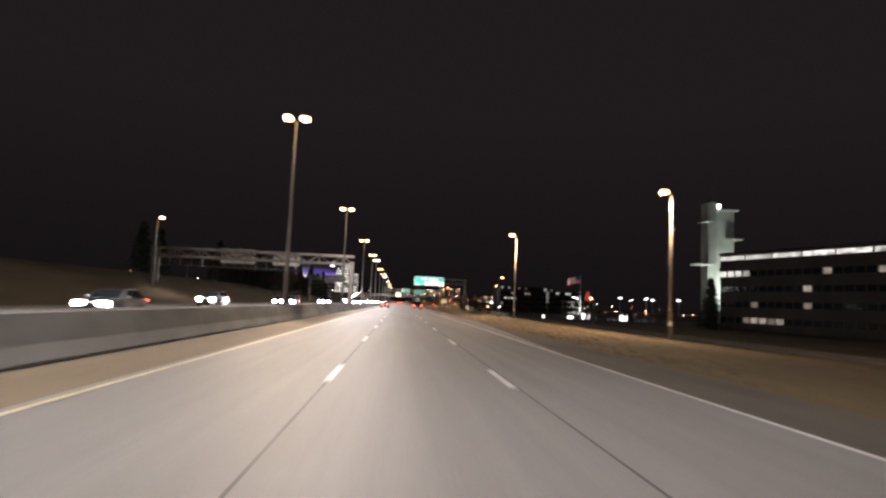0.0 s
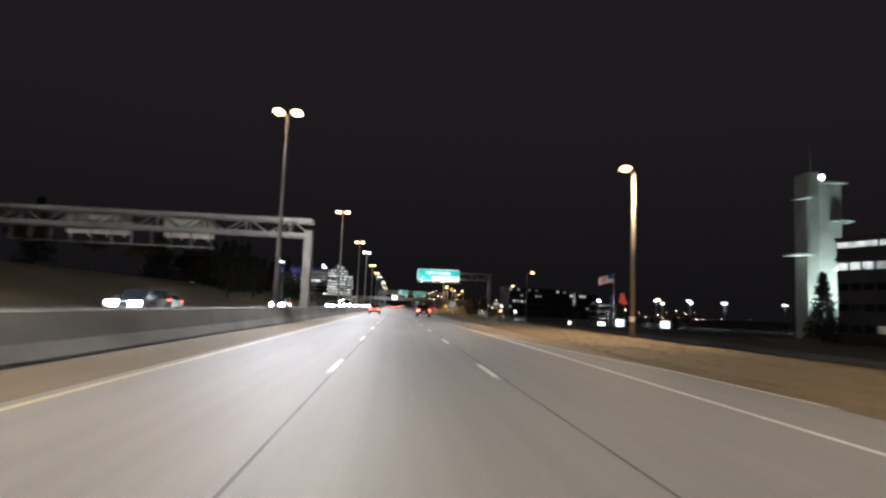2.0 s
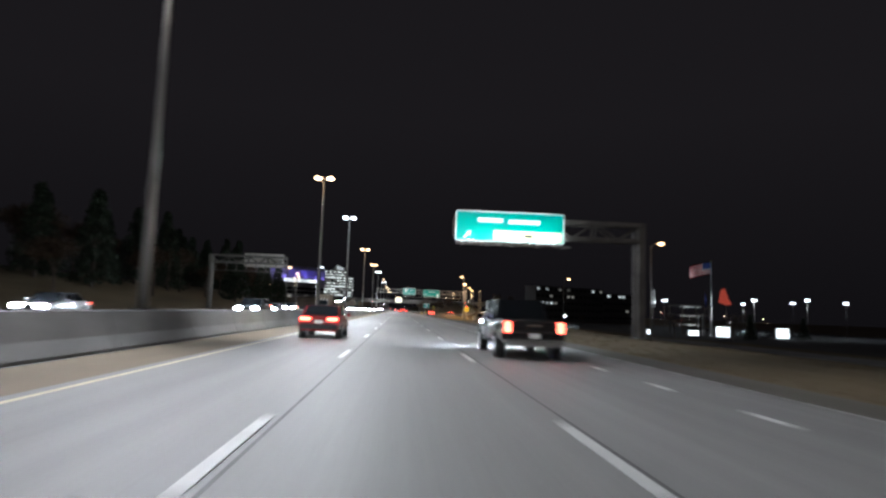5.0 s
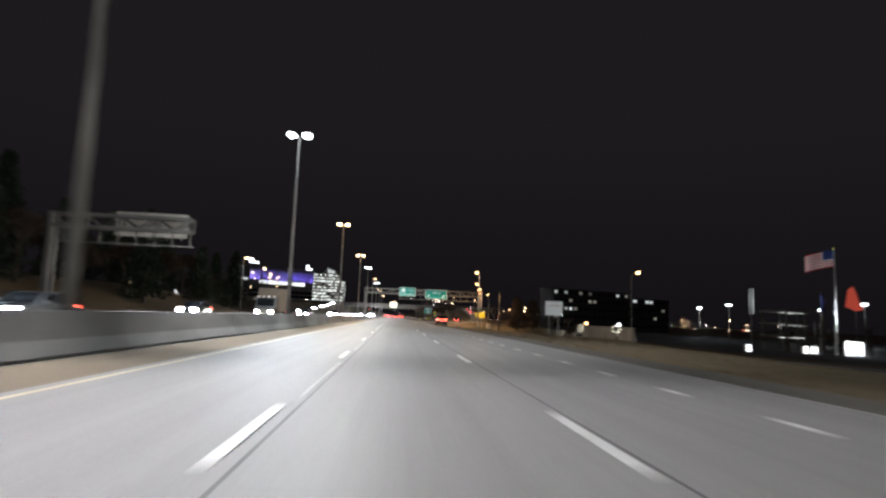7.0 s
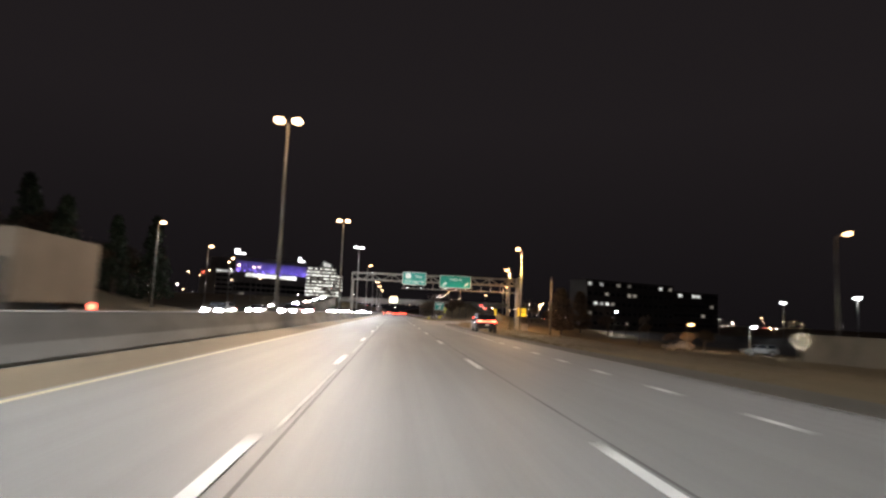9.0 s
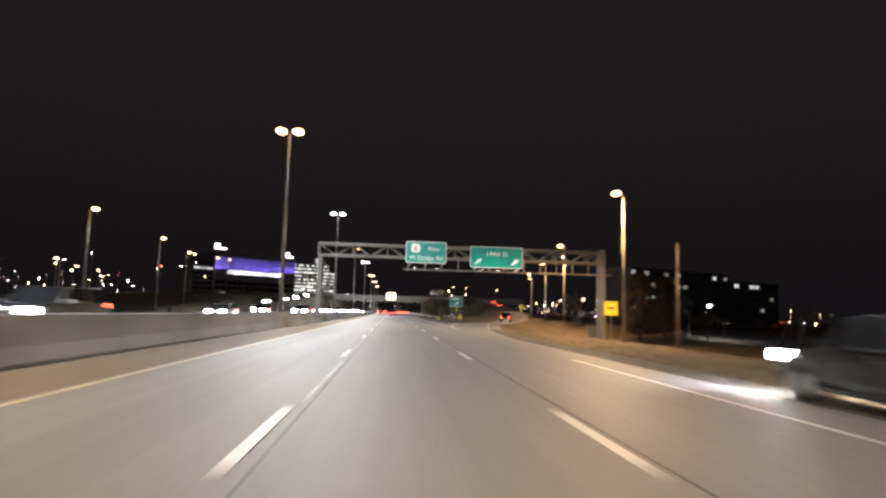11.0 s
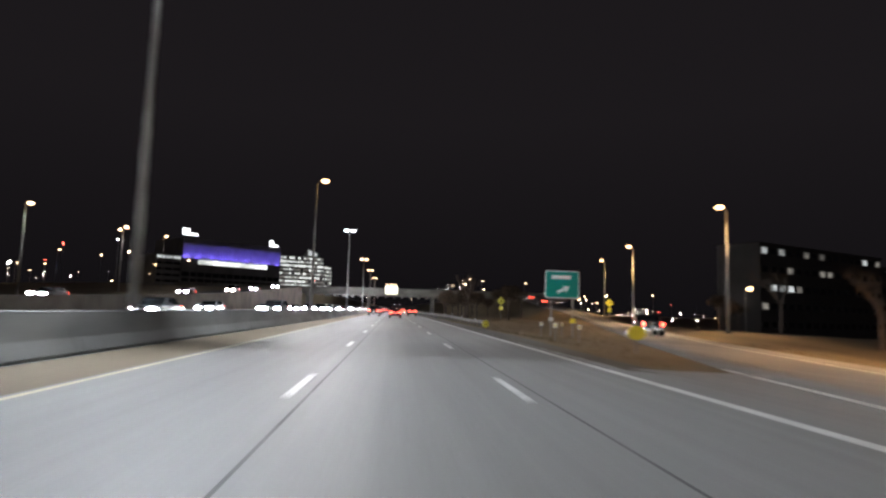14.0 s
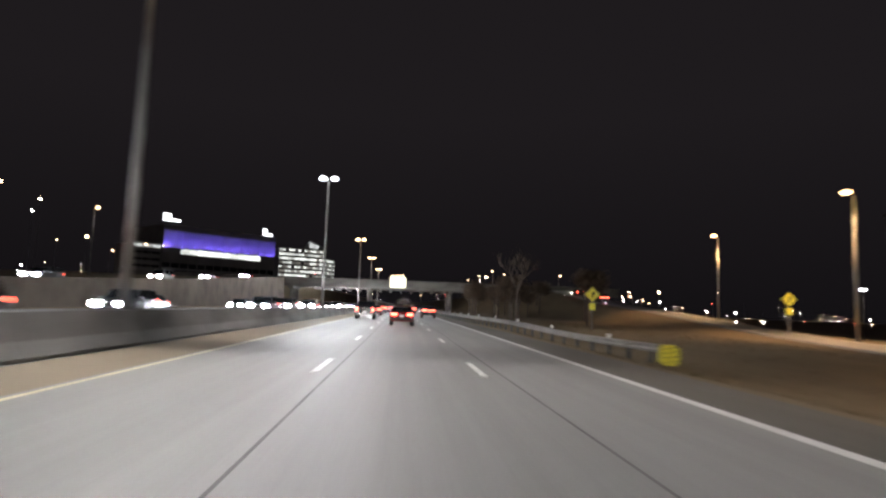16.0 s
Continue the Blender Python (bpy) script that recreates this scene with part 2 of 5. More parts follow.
def strip(name, xs, ys, lift, mat, label, category, thick=0.0):
    """A paved or grassy sheet over the land: xs gives the crossings at each y."""
    bm = bmesh.new()
    rows = []
    for y in ys:
        xx = list(xs(y))
        row = [bm.verts.new((x, y, land(x, y) + lift)) for x in xx]
        if thick:
            row = [bm.verts.new((xx[0] - 0.02, y, land(xx[0], y) + lift - thick))] + row + [bm.verts.new((xx[-1] + 0.02, y, land(xx[-1], y) + lift - thick))]
        rows.append(row)
    for r, s in zip(rows, rows[1:]):
        for i in range(len(r) - 1):
            bm.faces.new((r[i], r[i + 1], s[i + 1], s[i]))
    ob = part(name, bm, mat, smooth=True)
    return tagged(ob, label, category, kind="structure")


def span(a, b, step):
    n = max(1, round((b - a) / step))
    return [a + (b - a) * i / n for i in range(n + 1)]


ROAD_YS = span(-60, 700, 5)
gx = [-3000, -900, -400, -250] + span(-160, -44, 8) + span(-42, -34, 2) + [-32.3, -32.1, -30, -28, -26] + [-25, -22, -10, -8] + span(-5, 5, 2.5) + span(6, 60, 1.5) + span(66, 160, 8) + [260, 420, 900, 3000]
gy = [-900, -300] + span(-90, 560, 5) + span(600, 1000, 50) + [1400, 2200, 4500]
strip("ground", lambda y: gx, gy, -0.05, GRASS, "dry tan winter grass verge and dark ground beside a freeway", "ground")

road = strip("road", lambda y: [-8.55, -5.6, -3.66, -1.83, 0, 1.83, 3.66, 5.3] + [5.3 + (along(EDGE_X, y) - 5.3) * k / 8 for k in range(1, 9)] if y < 348 else [-8.55, -5.6, -3.66, -1.83, 0, 1.83, 3.66, 5.3] + [5.3 + 1.6 * k / 8 for k in range(1, 9)],
             span(-60, 300, 5) + span(301, 350, 1) + span(355, 700, 5), 0.0, CONCRETE, "pale grey concrete freeway carriageway with three lanes", "road")
road_far = strip("road_oncoming", lambda y: [-26.5, -22, -18, -14, -11.5, -10.5, -9.7], ROAD_YS, 0.0, CONCRETE, "grey concrete carriageway of the oncoming traffic", "road")


def ramp_xs(w0, w1):
    return lambda y: [along(RAMP_X, y) + w0 + (w1 - w0) * i / 4 for i in range(5)]


road_ramp = strip("road_ramp", ramp_xs(-2.6, 3.4), span(341, 556, 1), 0.014, CONCRETE, "pale concrete exit ramp climbing to the overpass", "road", 0.6)


def quad_strip(bm, xs, y0, y1, lift, step=4.0):
    """Paint between two lines xs(y) = (x0, x1)."""
    prev = None
    for y in span(y0, y1, step):
        a, b = xs(y)
        row = [bm.verts.new((a, y, land(a, y) + lift)), bm.verts.new((b, y, land(b, y) + lift))]
        if prev:
            bm.faces.new((prev[0], prev[1], row[1], row[0]))
        prev = row


def line(name, xs, y0, y1, mat, parent, lift=0.012, label="", step=4.0):
    bm = bmesh.new()
    quad_strip(bm, xs, y0, y1, lift, step)
    return part(name, bm, mat, parent, label)


line("edge_line", lambda y: (along(YELLOW_LINE, y), along(YELLOW_LINE, y) + 0.13), -40, 690, YELLOW, road, label="yellow painted edge line")
line("edge_line", lambda y: (5.20, 5.33), -40, 68, PAINT, road, label="white painted edge line")
line("edge_line", lambda y: (along([(68, 5.2), (92, 4.82)], y), along([(68, 5.36), (92, 5.06)], y)), 68, 92, PAINT, road, label="wide white painted line")
MERGE_X = [(58, 7.35), (64, 7.22), (68, 6.75), (72, 6.32), (76, 5.98), (80, 5.72), (84, 5.5), (88, 5.2), (90, 5.06)]
line("edge_line", lambda y: (along(MERGE_X, y) - 0.05, along(MERGE_X, y) + 0.05), 58, 90, PAINT, road, step=1.0, lift=0.02, label="thin white painted line closing on the wide one")
line("edge_line", lambda y: (4.86, 4.98), 92.4, 98.4, PAINT, road, label="thin white painted line")
line("edge_line", lambda y: (4.98, 5.10), 249, 281, PAINT, road, label="thin white painted line")
line("edge_line", lambda y: (along(EDGE_LINE, y) - 0.05, along(EDGE_LINE, y) + 0.05), 112, 331, FADED, road, step=1.0, lift=0.022, label="thin white painted edge line")
line("gore_line", lambda y: (4.86, 5.10), 311, 690, PAINT, road, label="wide white painted gore line")
GORE_X = [(315.5, 5.02), (322, 5.42), (329, 6.12), (334, 6.92), (340, 7.8), (346, 8.8), (349, 9.35)]
line("gore_line", lambda y: (along(GORE_X, y) - 0.1, along(GORE_X, y) + 0.1), 315.5, 349, PAINT, road, step=1.0, lift=0.026, label="wide white painted gore line")
line("edge_line", lambda y: (along(RAMP_X, y) + 1.8, along(RAMP_X, y) + 1.95), 330, 530, PAINT, road_ramp, step=1.0, lift=0.03, label="white painted edge line")
for table, w in (([(0, -1.88), (120, -1.68), (200, -1.57), (300, -1.63), (400, -1.47)], 0.045), ([(0, 1.91), (100, 1.93), (315, 2.0), (361, 2.21), (420, 2.28)], 0.045), ([(0, -7.72), (200, -7.72), (300, -7.87)], 0.10)):
    line("joint", lambda y, table=table, w=w: (along(table, y), along(table, y) + w), -40, 600, TAR, road, lift=0.006, label="dark sealed joint")
strip("shoulder", lambda y: [-8.54, -7.6, -6.6, -5.6], ROAD_YS, 0.004, SHOULDER, "tan stained concrete shoulder beside the median barrier", "road shoulder")

TAPER_X = [(20, 5.36), (58, 7.36)]
for y0, y1, mat, xs in ((-60, 58, EDGE_CONCRETE, lambda y: [along(TAPER_X, y), (along(TAPER_X, y) + along(EDGE_X, y)) / 2, along(EDGE_X, y)]), (58, 112, SHOULDER, lambda y: [along(MERGE_X, y) + 0.06, (along(MERGE_X, y) + along(EDGE_X, y)) / 2, along(EDGE_X, y)]), (112, 326, EDGE_CONCRETE, lambda y: [along(EDGE_LINE, y) + 0.06, (along(EDGE_LINE, y) + along(EDGE_X, y)) / 2, along(EDGE_X, y)]), (347, 700, EDGE_CONCRETE, lambda y: [5.13, 6.0, 6.9])):
    strip("shoulder", xs, span(y0, y1, 2), 0.004, mat, "stained concrete shoulder beside the grass verge", "road shoulder")

bm = bmesh.new()
box(bm, -0.075, -1.52, -0.004, 0.075, 1.52, 0.004)
dash_mesh = mesh_of("lane_dash", bm, PAINT)
bm = bmesh.new()
box(bm, -0.07, -0.5, -0.004, 0.07, 0.5, 0.004)
dot_mesh = mesh_of("exit_dash", bm, PAINT)
for k in range(-3, 50):
    for x in (-1.83, 1.83):
        d = new("lane_dash", dash_mesh)
        d.parent = road
        d.location = (x, 13.7 + 12.19 * k, 0.012)
for k in range(41):
    y = 100.1 + 3.657 * k
    d = new("exit_dash", dot_mesh)
    d.parent = road
    d.location = (5.02, y, land(5.02, y) + 0.012)
# worn remains of older paint beside the joint, between the dashes
bm = bmesh.new()
box(bm, -0.03, -3.4, -0.002, 0.03, 3.4, 0.002)
ghost_mesh = mesh_of("worn_dash", bm, FADED)
for k in range(12, 24):
    d = new("worn_dash", ghost_mesh)
    d.parent = road
    d.location = (-1.70 + 0.01 * (k % 3), 13.7 + 12.19 * k + 5.7, 0.014)
for k in range(48):
    for x in (-13.6, -17.3, -21.0):
        d = new("lane_dash", dash_mesh)
        d.parent = road_far
        d.location = (x, -10 + 12.19 * k, land(x, -10 + 12.19 * k) + 0.012)


# ---- median barrier ----
def barrier():
    """Concrete safety-shape wall between the carriageways, cast in lengths."""
    base = thing("median_barrier", "wide grey concrete safety-shape median barrier, stained and weathered", "barrier", kind="structure")
    prof = [(-0.98, 0), (0.98, 0), (0.98, 0.08), (0.78, 0.42), (0.58, 1.05), (-0.58, 1.05), (-0.78, 0.42), (-0.98, 0.08)]
    bm = bmesh.new()
    outline(bm, prof, 0.012, 6.088, bevel=0.012)
    seg = mesh_of("barrier_segment", bm, WALL)
    for k in range(-8, 100):
        ob = new("barrier_segment", seg)
        ob.parent = base
        ob.location = (-8.70 - 0.15 * smooth_step(200, 300, 6.1 * k), 6.1 * k, 0)
    return base


barrier()


# ---- lighting columns ----
BAND = material("white_reflective_sheet", (0.86, 0.86, 0.84), 0.35, vary=0.05, scale=1)

def cobra(bm_body, bm_bowl, tip, side):
    """A cobra-head luminaire at tip, pointing along side (+1 or -1 in x)."""
    x, y, z = tip
    ball(bm_body, (x, y, z + 0.07), 0.44, (1.0, 0.48, 0.28))
    ball(bm_bowl, (x + 0.06 * side, y, z - 0.04), 0.44, (1.0, 0.66, 0.5))


def column(h, arms, reach, pole_r, bowl, label, group):
    """A tapered steel column on a flange with arms: each +1 or -1 in x."""
    base = thing("street_lamp", label, "street lamp", group=group)
    bm = bmesh.new()
    rod(bm, (0, 0, 0.02), (0, 0, h - 0.35), pole_r, pole_r * 0.55, 14)
    part("pole", bm, STEEL, base, smooth=True)
    bm = bmesh.new()
    box(bm, -pole_r * 1.9, -pole_r * 1.9, 0, pole_r * 1.9, pole_r * 1.9, 0.05, 0.01)
    for sx in (-1, 1):
        for sy in (-1, 1):
            rod(bm, (sx * pole_r * 1.45, sy * pole_r * 1.45, 0.05), (sx * pole_r * 1.45, sy * pole_r * 1.45, 0.14), 0.025, sides=6)
    part("base_plate", bm, BOLT, base)
    for s in arms:
        bm = bmesh.new()
        pts = [(0, h - 0.75), (0.25 * reach, h - 0.28), (0.6 * reach, h - 0.08), (reach, h - 0.02)]
        for (a, c), (b, d) in zip(pts, pts[1:]):
            rod(bm, (s * a, 0, c), (s * b, 0, d), 0.055, 0.05, 8)
        arm = part("arm", bm, STEEL, base, smooth=True)
        b1, b2 = bmesh.new(), bmesh.new()
        cobra(b1, b2, (s * (reach + 0.3), 0, h), s)
        part("luminaire_head", b1, STEEL, arm, smooth=True)
        part("lamp_bowl", b2, bowl, arm, "glowing lamp bowl", smooth=True)
    return base


def place(proto, used, m):
    """The prototype itself at its first place, copies after."""
    if not used:
        proto.matrix_world = m
        used.append(1)
        return proto
    return copy_thing(proto, m)


mast_warm = column(14.2, (-1, 1), 0.28, 0.17, BOWL_W, "tall grey steel twin-arm freeway lamp on the median, lit warm", "median lamps")
mast_led = column(14.9, (-1, 1), 0.28, 0.17, BOWL_L, "tall grey steel twin-arm freeway lamp on the median, lit cool white", "median lamps")
mast_one = column(13.9, (1,), 0.5, 0.17, BOWL_S, "tall grey steel lamp on the median with one lit orange head", "median lamps")
u1, u2, u3 = [], [], []
MASTS = [(-1, 1), (45.8, 1), (91.2, 1), (138.5, 1), (182.2, 1), (215.3, 2), (260.5, 1), (310.0, 1), (353.0, 2), (397.0, 3), (446.5, 2), (505.0, 1), (555.0, 1), (610.0, 1)]
for y, kind in MASTS:
    m = pose(-8.95, y, 1.04)
    place({1: mast_warm, 2: mast_led, 3: mast_one}[kind], {1: u1, 2: u2, 3: u3}[kind], m).scale = (1, 1, 0.98 if y == 353.0 else 1)
    colour = (1.0, 0.86, 0.68) if y == 45.8 else (1.0, 0.80, 0.58) if y == 260.5 else LED if y == 310.0 else {1: WARM, 2: LED, 3: (1.0, 0.94, 0.88)}[kind]
    for s in ((1,) if kind == 3 else (-1, 1)):
        # each head throws its light up and down the road
        for dy in (-17, 17):
            spot("lamp_light", (-8.95 + 0.6 * s, y, 14.8), (-8.95 + ((7.4 if y == 310.0 else 9.6) if s > 0 else -10), y + dy, 0), MAST_W * (2.4 if kind == 3 else 1.0 if s > 0 else 0.4), colour, 106 if s > 0 else 122, 1.0)

side_s = column(12.3, (-1,), 0.3, 0.15, BOWL_S, "grey steel roadside lamp with one arm, lit orange", "roadside lamps")
side_b = column(12.3, (-1,), 0.3, 0.15, BOWL_S, "grey steel roadside lamp with a white reflective band, lit orange", "roadside lamps")
bm = bmesh.new()
rod(bm, (0, 0, 1.15), (0, 0, 1.5), 0.158, 0.155, 14)
part("reflective_band", bm, BAND, side_b, "white reflective band")
us, ub = [], []
SIDES = [(21.8, 49.7, 12.0), (16.5, 91.3, 12.6), (20.2, 317.0, 12.9), (25.3, 354.0, 12.1), (30.9, 387.2, 12.1), (36.4, 423.5, 12.2), (45.4, 461.5, 13.4)]
for x, y, top in SIDES:
    z = land(x + 0.6, y) - 0.04
    near = y < 100
    place(side_b if near else side_s, ub if near else us, pose(x + 0.6, y, z)).scale = (1, 1, (top - z) / 12.3)
    if near:
        spot("lamp_light", (x - 0.5, y, top - 0.3), (x + 1.5, y, z), SIDE_W * 1.8, (1.0, 0.70, 0.42), 158, 0.7)
    elif y == 317.0:
        spot("lamp_light", (x - 0.5, y, top - 0.3), (x - 2.0, y - 3.0, z), SIDE_W * 3.0, (1.0, 0.62, 0.31), 164, 0.7)
    elif y == 354.0:
        spot("lamp_light", (x - 0.5, y, top - 0.3), (x + 1.0, y, z), SIDE_W * 2.2, (1.0, 0.60, 0.30), 150, 0.8)
    else:
        spot("lamp_light", (x - 0.5, y, top - 0.3), (x - 4.5, y, z), SIDE_W * 1.2, (1.0, 0.62, 0.32), 118, 0.9)
lot_s = column(13.0, (1,), 0.9, 0.11, BOWL_S, "slim steel car park lamp on a straight column, lit orange", "car park lamps")
ul = []
for x, y in ((30.8, 190.2), (42.0, 271.0)):
    place(lot_s, ul, pose(x, y, land(x, y) - 0.04)).scale = (1, 1, (10.8 - land(x, y)) / 13.0)
left_s = column(12.4, (1,), 0.3, 0.15, BOWL_W, "grey steel roadside lamp with one arm beside the oncoming lanes", "roadside lamps")
uf = []
for x, y, top in ((-38.4, 97.5, 13.3), (-34.6, 306.0, 13.1), (-38.0, 341.0, 13.2), (-44.1, 380.5, 14.0), (-53.0, 422.5, 15.1), (-58.2, 466.0, 17.3), (-66.0, 510.2, 20.3)):
    z = land(x - 0.6, y)
    place(left_s, uf, pose(x - 0.6, y, z - 0.04)).scale = (1, 1, (top - z) / 12.4)
    spot("lamp_light", (x, y, top - 0.3), (x + 9, y, z), LEFT_W, WARM, 112, 0.8)


# ---- overhead gantries ----
def truss(base, x0, x1, y, z0, z1, depth, bays, w=0.3, mat=GANTRY):
    """A box truss of square tubes: four chords, verticals and diagonals on both faces."""
    for yy in (y - depth / 2, y + depth / 2):
        for z in (z0, z1):
            bm = bmesh.new()
            box(bm, x0, yy - w / 2, z - w / 2, x1, yy + w / 2, z + w / 2, 0.02)
            part("chord", bm, mat, base)
    step = (x1 - x0) / bays

    def member(name, p, q, r):
        bm = bmesh.new()
        rod(bm, p, q, r, sides=4)
        part(name, bm, mat, base)
    for i in range(bays + 1):
        x = x0 + step * i
        for yy in (y - depth / 2, y + depth / 2):
            if i % 2 == 0:
                member("truss_upright", (x, yy, z0), (x, yy, z1), 0.09)
            if i < bays:
                a, b = (z0, z1) if i % 2 else (z1, z0)
                member("truss_diagonal", (x, yy, a), (x + step, yy, b), 0.07)
        for z in (z0, z1):
            member("truss_strut", (x, y - depth / 2, z), (x, y + depth / 2, z), 0.07)
        if i < bays:
            member("truss_brace", (x, y - depth / 2, z1), (x + step, y + depth / 2, z1), 0.055)


def gantry_leg(base, x, y, z0, z1, depth, r=0.24, mat=GANTRY):
    """Two square posts tied by braces."""
    for yy in (y - depth / 2, y + depth / 2):
        bm = bmesh.new()
        box(bm, x - r, yy - r, z0, x + r, yy + r, z1, 0.03)
        part("post", bm, mat, base)
        bm = bmesh.new()
        box(bm, x - r - 0.16, yy - r - 0.16, z0 - 0.02, x + r + 0.16, yy + r + 0.16, z0 + 0.06, 0.01)
        part("base_plate", bm, BOLT, base)
    bm = bmesh.new()
    for f in (0.3, 0.62):
        z = z0 + (z1 - z0) * f
        rod(bm, (x, y - depth / 2, z), (x, y + depth / 2, z), 0.07, sides=8)
    part("leg_brace", bm, mat, base)


def box_leg(base, x, y, z0, z1, wide, deep):
    """One broad rectangular column with a cap and a bolted foot."""
    bm = bmesh.new()
    box(bm, x - wide / 2, y - deep / 2, z0, x + wide / 2, y + deep / 2, z1, 0.04)
    part("post", bm, GANTRY, base)
    bm = bmesh.new()
    box(bm, x - wide / 2 - 0.05, y - deep / 2 - 0.05, z1, x + wide / 2 + 0.05, y + deep / 2 + 0.05, z1 + 0.1, 0.02)
    part("cap", bm, GANTRY, base)
    bm = bmesh.new()
    box(bm, x - wide / 2 - 0.12, y - deep / 2 - 0.12, z0 - 0.02, x + wide / 2 + 0.12, y + deep / 2 + 0.12, z0 + 0.06, 0.01)
    part("base_plate", bm, BOLT, base)
    bm = bmesh.new()
    box(bm, x + wide / 2, y - 0.25, z1 - 1.1, x + wide / 2 + 0.05, y + 0.35, z1 - 0.75, 0.01)
    part("hatch", bm, BOLT, base)


def catwalk(base, x0, x1, y, z, top, step=1.75, behind=False):
    """Rail carrying the added sign lights, hung from brackets."""
    bm = bmesh.new()
    rod(bm, (x0, y - 0.9, z), (x1, y - 0.9, z), 0.075, sides=8)
    part("rail", bm, GANTRY, base, smooth=True)
    for x in span(x0 + 0.5, x1 - 0.4, step):
        bm = bmesh.new()
        if behind:
            box(bm, x - 0.06, y + 0.04, z - 0.02, x + 0.06, y + 0.14, top + 0.2)
            box(bm, x - 0.05, y - 1.02, z - 0.1, x + 0.05, y - 0.8, z + 0.08)
        else:
            box(bm, x - 0.06, y - 0.98, z - 0.12, x + 0.06, y - 0.82, top)
        box(bm, x - 0.05, y - 0.9, z - 0.04, x + 0.05, y + (0.06 if behind else -0.1), z + 0.06)
        part("bracket", bm, GANTRY, base)


def plain(bm, x0, z0, x1, z1, y0, y1, r=0.15):
    """A board with rounded corners."""
    pts = []
    for cx, cz, a0 in ((x1 - r, z0 + r, -90), (x1 - r, z1 - r, 0), (x0 + r, z1 - r, 90), (x0 + r, z0 + r, 180)):
        for i in range(5):
            a = radians(a0 + 22.5 * i)
            pts.append((cx + r * math.cos(a), cz + r * math.sin(a)))
    outline(bm, pts, y0, y1)


def letters(text, size, x, y, z, parent, mat=None, name="lettering", align="CENTER"):
    cu = bpy.data.curves.new(name, "FONT")
    cu.body, cu.size, cu.align_x, cu.extrude = text, size, align, 0.004
    cu.materials.append(mat or WHITE)
    ob = new(name, cu)
    ob.parent = parent
    ob.matrix_basis = pose(x, y, z, 90, 0, 0)
    return ob


def sign_board(name, label, x0, x1, z0, z1, y, face, back=False, category="road sign"):
    """A sheet sign facing the traffic that comes from -y, with border, stiffeners behind."""
    base = thing(name, label, category)
    bm = bmesh.new()
    plain(bm, x0, z0, x1, z1, y, y + 0.03, 0.2)
    part("panel", bm, ALU, base)
    s = -1 if not back else 1
    yf = y if not back else y + 0.03
    bm = bmesh.new()
    plain(bm, x0 + 0.02, z0 + 0.02, x1 - 0.02, z1 - 0.02, yf + s * 0.003, yf + s * 0.009, 0.19)
    part("border", bm, WHITE, base)
    bm = bmesh.new()
    plain(bm, x0 + 0.08, z0 + 0.08, x1 - 0.08, z1 - 0.08, yf + s * 0.010, yf + s * 0.015, 0.15)
    part("face", bm, face, base)
    for x in span(x0 + 0.5, x1 - 0.5, 1.4):
        bm = bmesh.new()
        box(bm, x - 0.04, yf - s * 0.12 if back else y + 0.03, z0 - 0.25, x + 0.04, yf - s * 0.035 if back else y + 0.13, z1 - 0.05)
        part("stiffener", bm, ALU, base)
    return base


def arrow(bm, x, z, y, size, angle=45):
    pts = [(-0.5, -0.11), (0.05, -0.11), (0.05, -0.3), (0.5, 0), (0.05, 0.3), (0.05, 0.11), (-0.5, 0.11)]
    a = radians(angle)
    outline(bm, [(x + size * (p * math.cos(a) - q * math.sin(a)), z + size * (p * math.sin(a) + q * math.cos(a))) for p, q in pts], y - 0.006, y)


# gantry over the oncoming lanes, sign backs towards us
g = thing("sign_gantry", "grey steel box-truss gantry spanning the oncoming lanes", "gantry")
truss(g, -42.2, -8.5, 104.6, 7.65, 9.0, 1.5, 17, 0.36)
box_leg(g, -8.82, 104.6, 1.05, 8.0, 0.72, 1.6)
gantry_leg(g, -41.6, 104.6, land(-41.6, 104), 9.2, 1.6, 0.31)
catwalk(g, -42.0, -17.7, 106.5, 6.2, 7.7)
sign_board("overhead_sign", "overhead road sign seen from its bare aluminium back", -31.2, -25.4, 7.0, 9.4, 105.55, GREEN, True)
sign_board("overhead_sign", "overhead road sign seen from its bare aluminium back", -22.4, -17.8, 7.0, 9.2, 105.55, GREEN, True)

g = thing("sign_gantry", "dim grey steel cantilever gantry over the oncoming lanes", "gantry")
truss(g, -34.0, -20.5, 226.0, 8.6, 9.8, 1.0, 8)
gantry_leg(g, -33.6, 226.0, land(-33.6, 226), 9.9, 1.0)
catwalk(g, -33.5, -20.5, 227.6, 7.2, 8.6)
sign_board("overhead_sign", "overhead road sign seen from its bare aluminium back", -28.2, -21.2, 8.0, 10.4, 226.7, GREEN, True)

# cantilever with the first green sign
g = thing("sign_gantry", "steel cantilever gantry on the verge holding one green sign", "gantry")
truss(g, 3.4, 17.0, 160.0, 6.9, 8.05, 0.9, 8, mat=SHADED_STEEL)
gantry_leg(g, 17.0, 160.0, land(17.0, 160.0), 8.15, 0.9, mat=SHADED_STEEL)
catwalk(g, 3.4, 11.5, 159.42, 6.1, 6.9, behind=True)
s = sign_board("overhead_sign", "lit green overhead sign with a pale yellow lower panel", 3.42, 11.25, 6.35, 8.55, 159.3, GREEN)
bm = bmesh.new()
box(bm, 6.15, 159.278, 6.5, 11.05, 159.284, 7.2)
part("lower_panel", bm, PALE_YELLOW, s, "pale yellow lower panel")
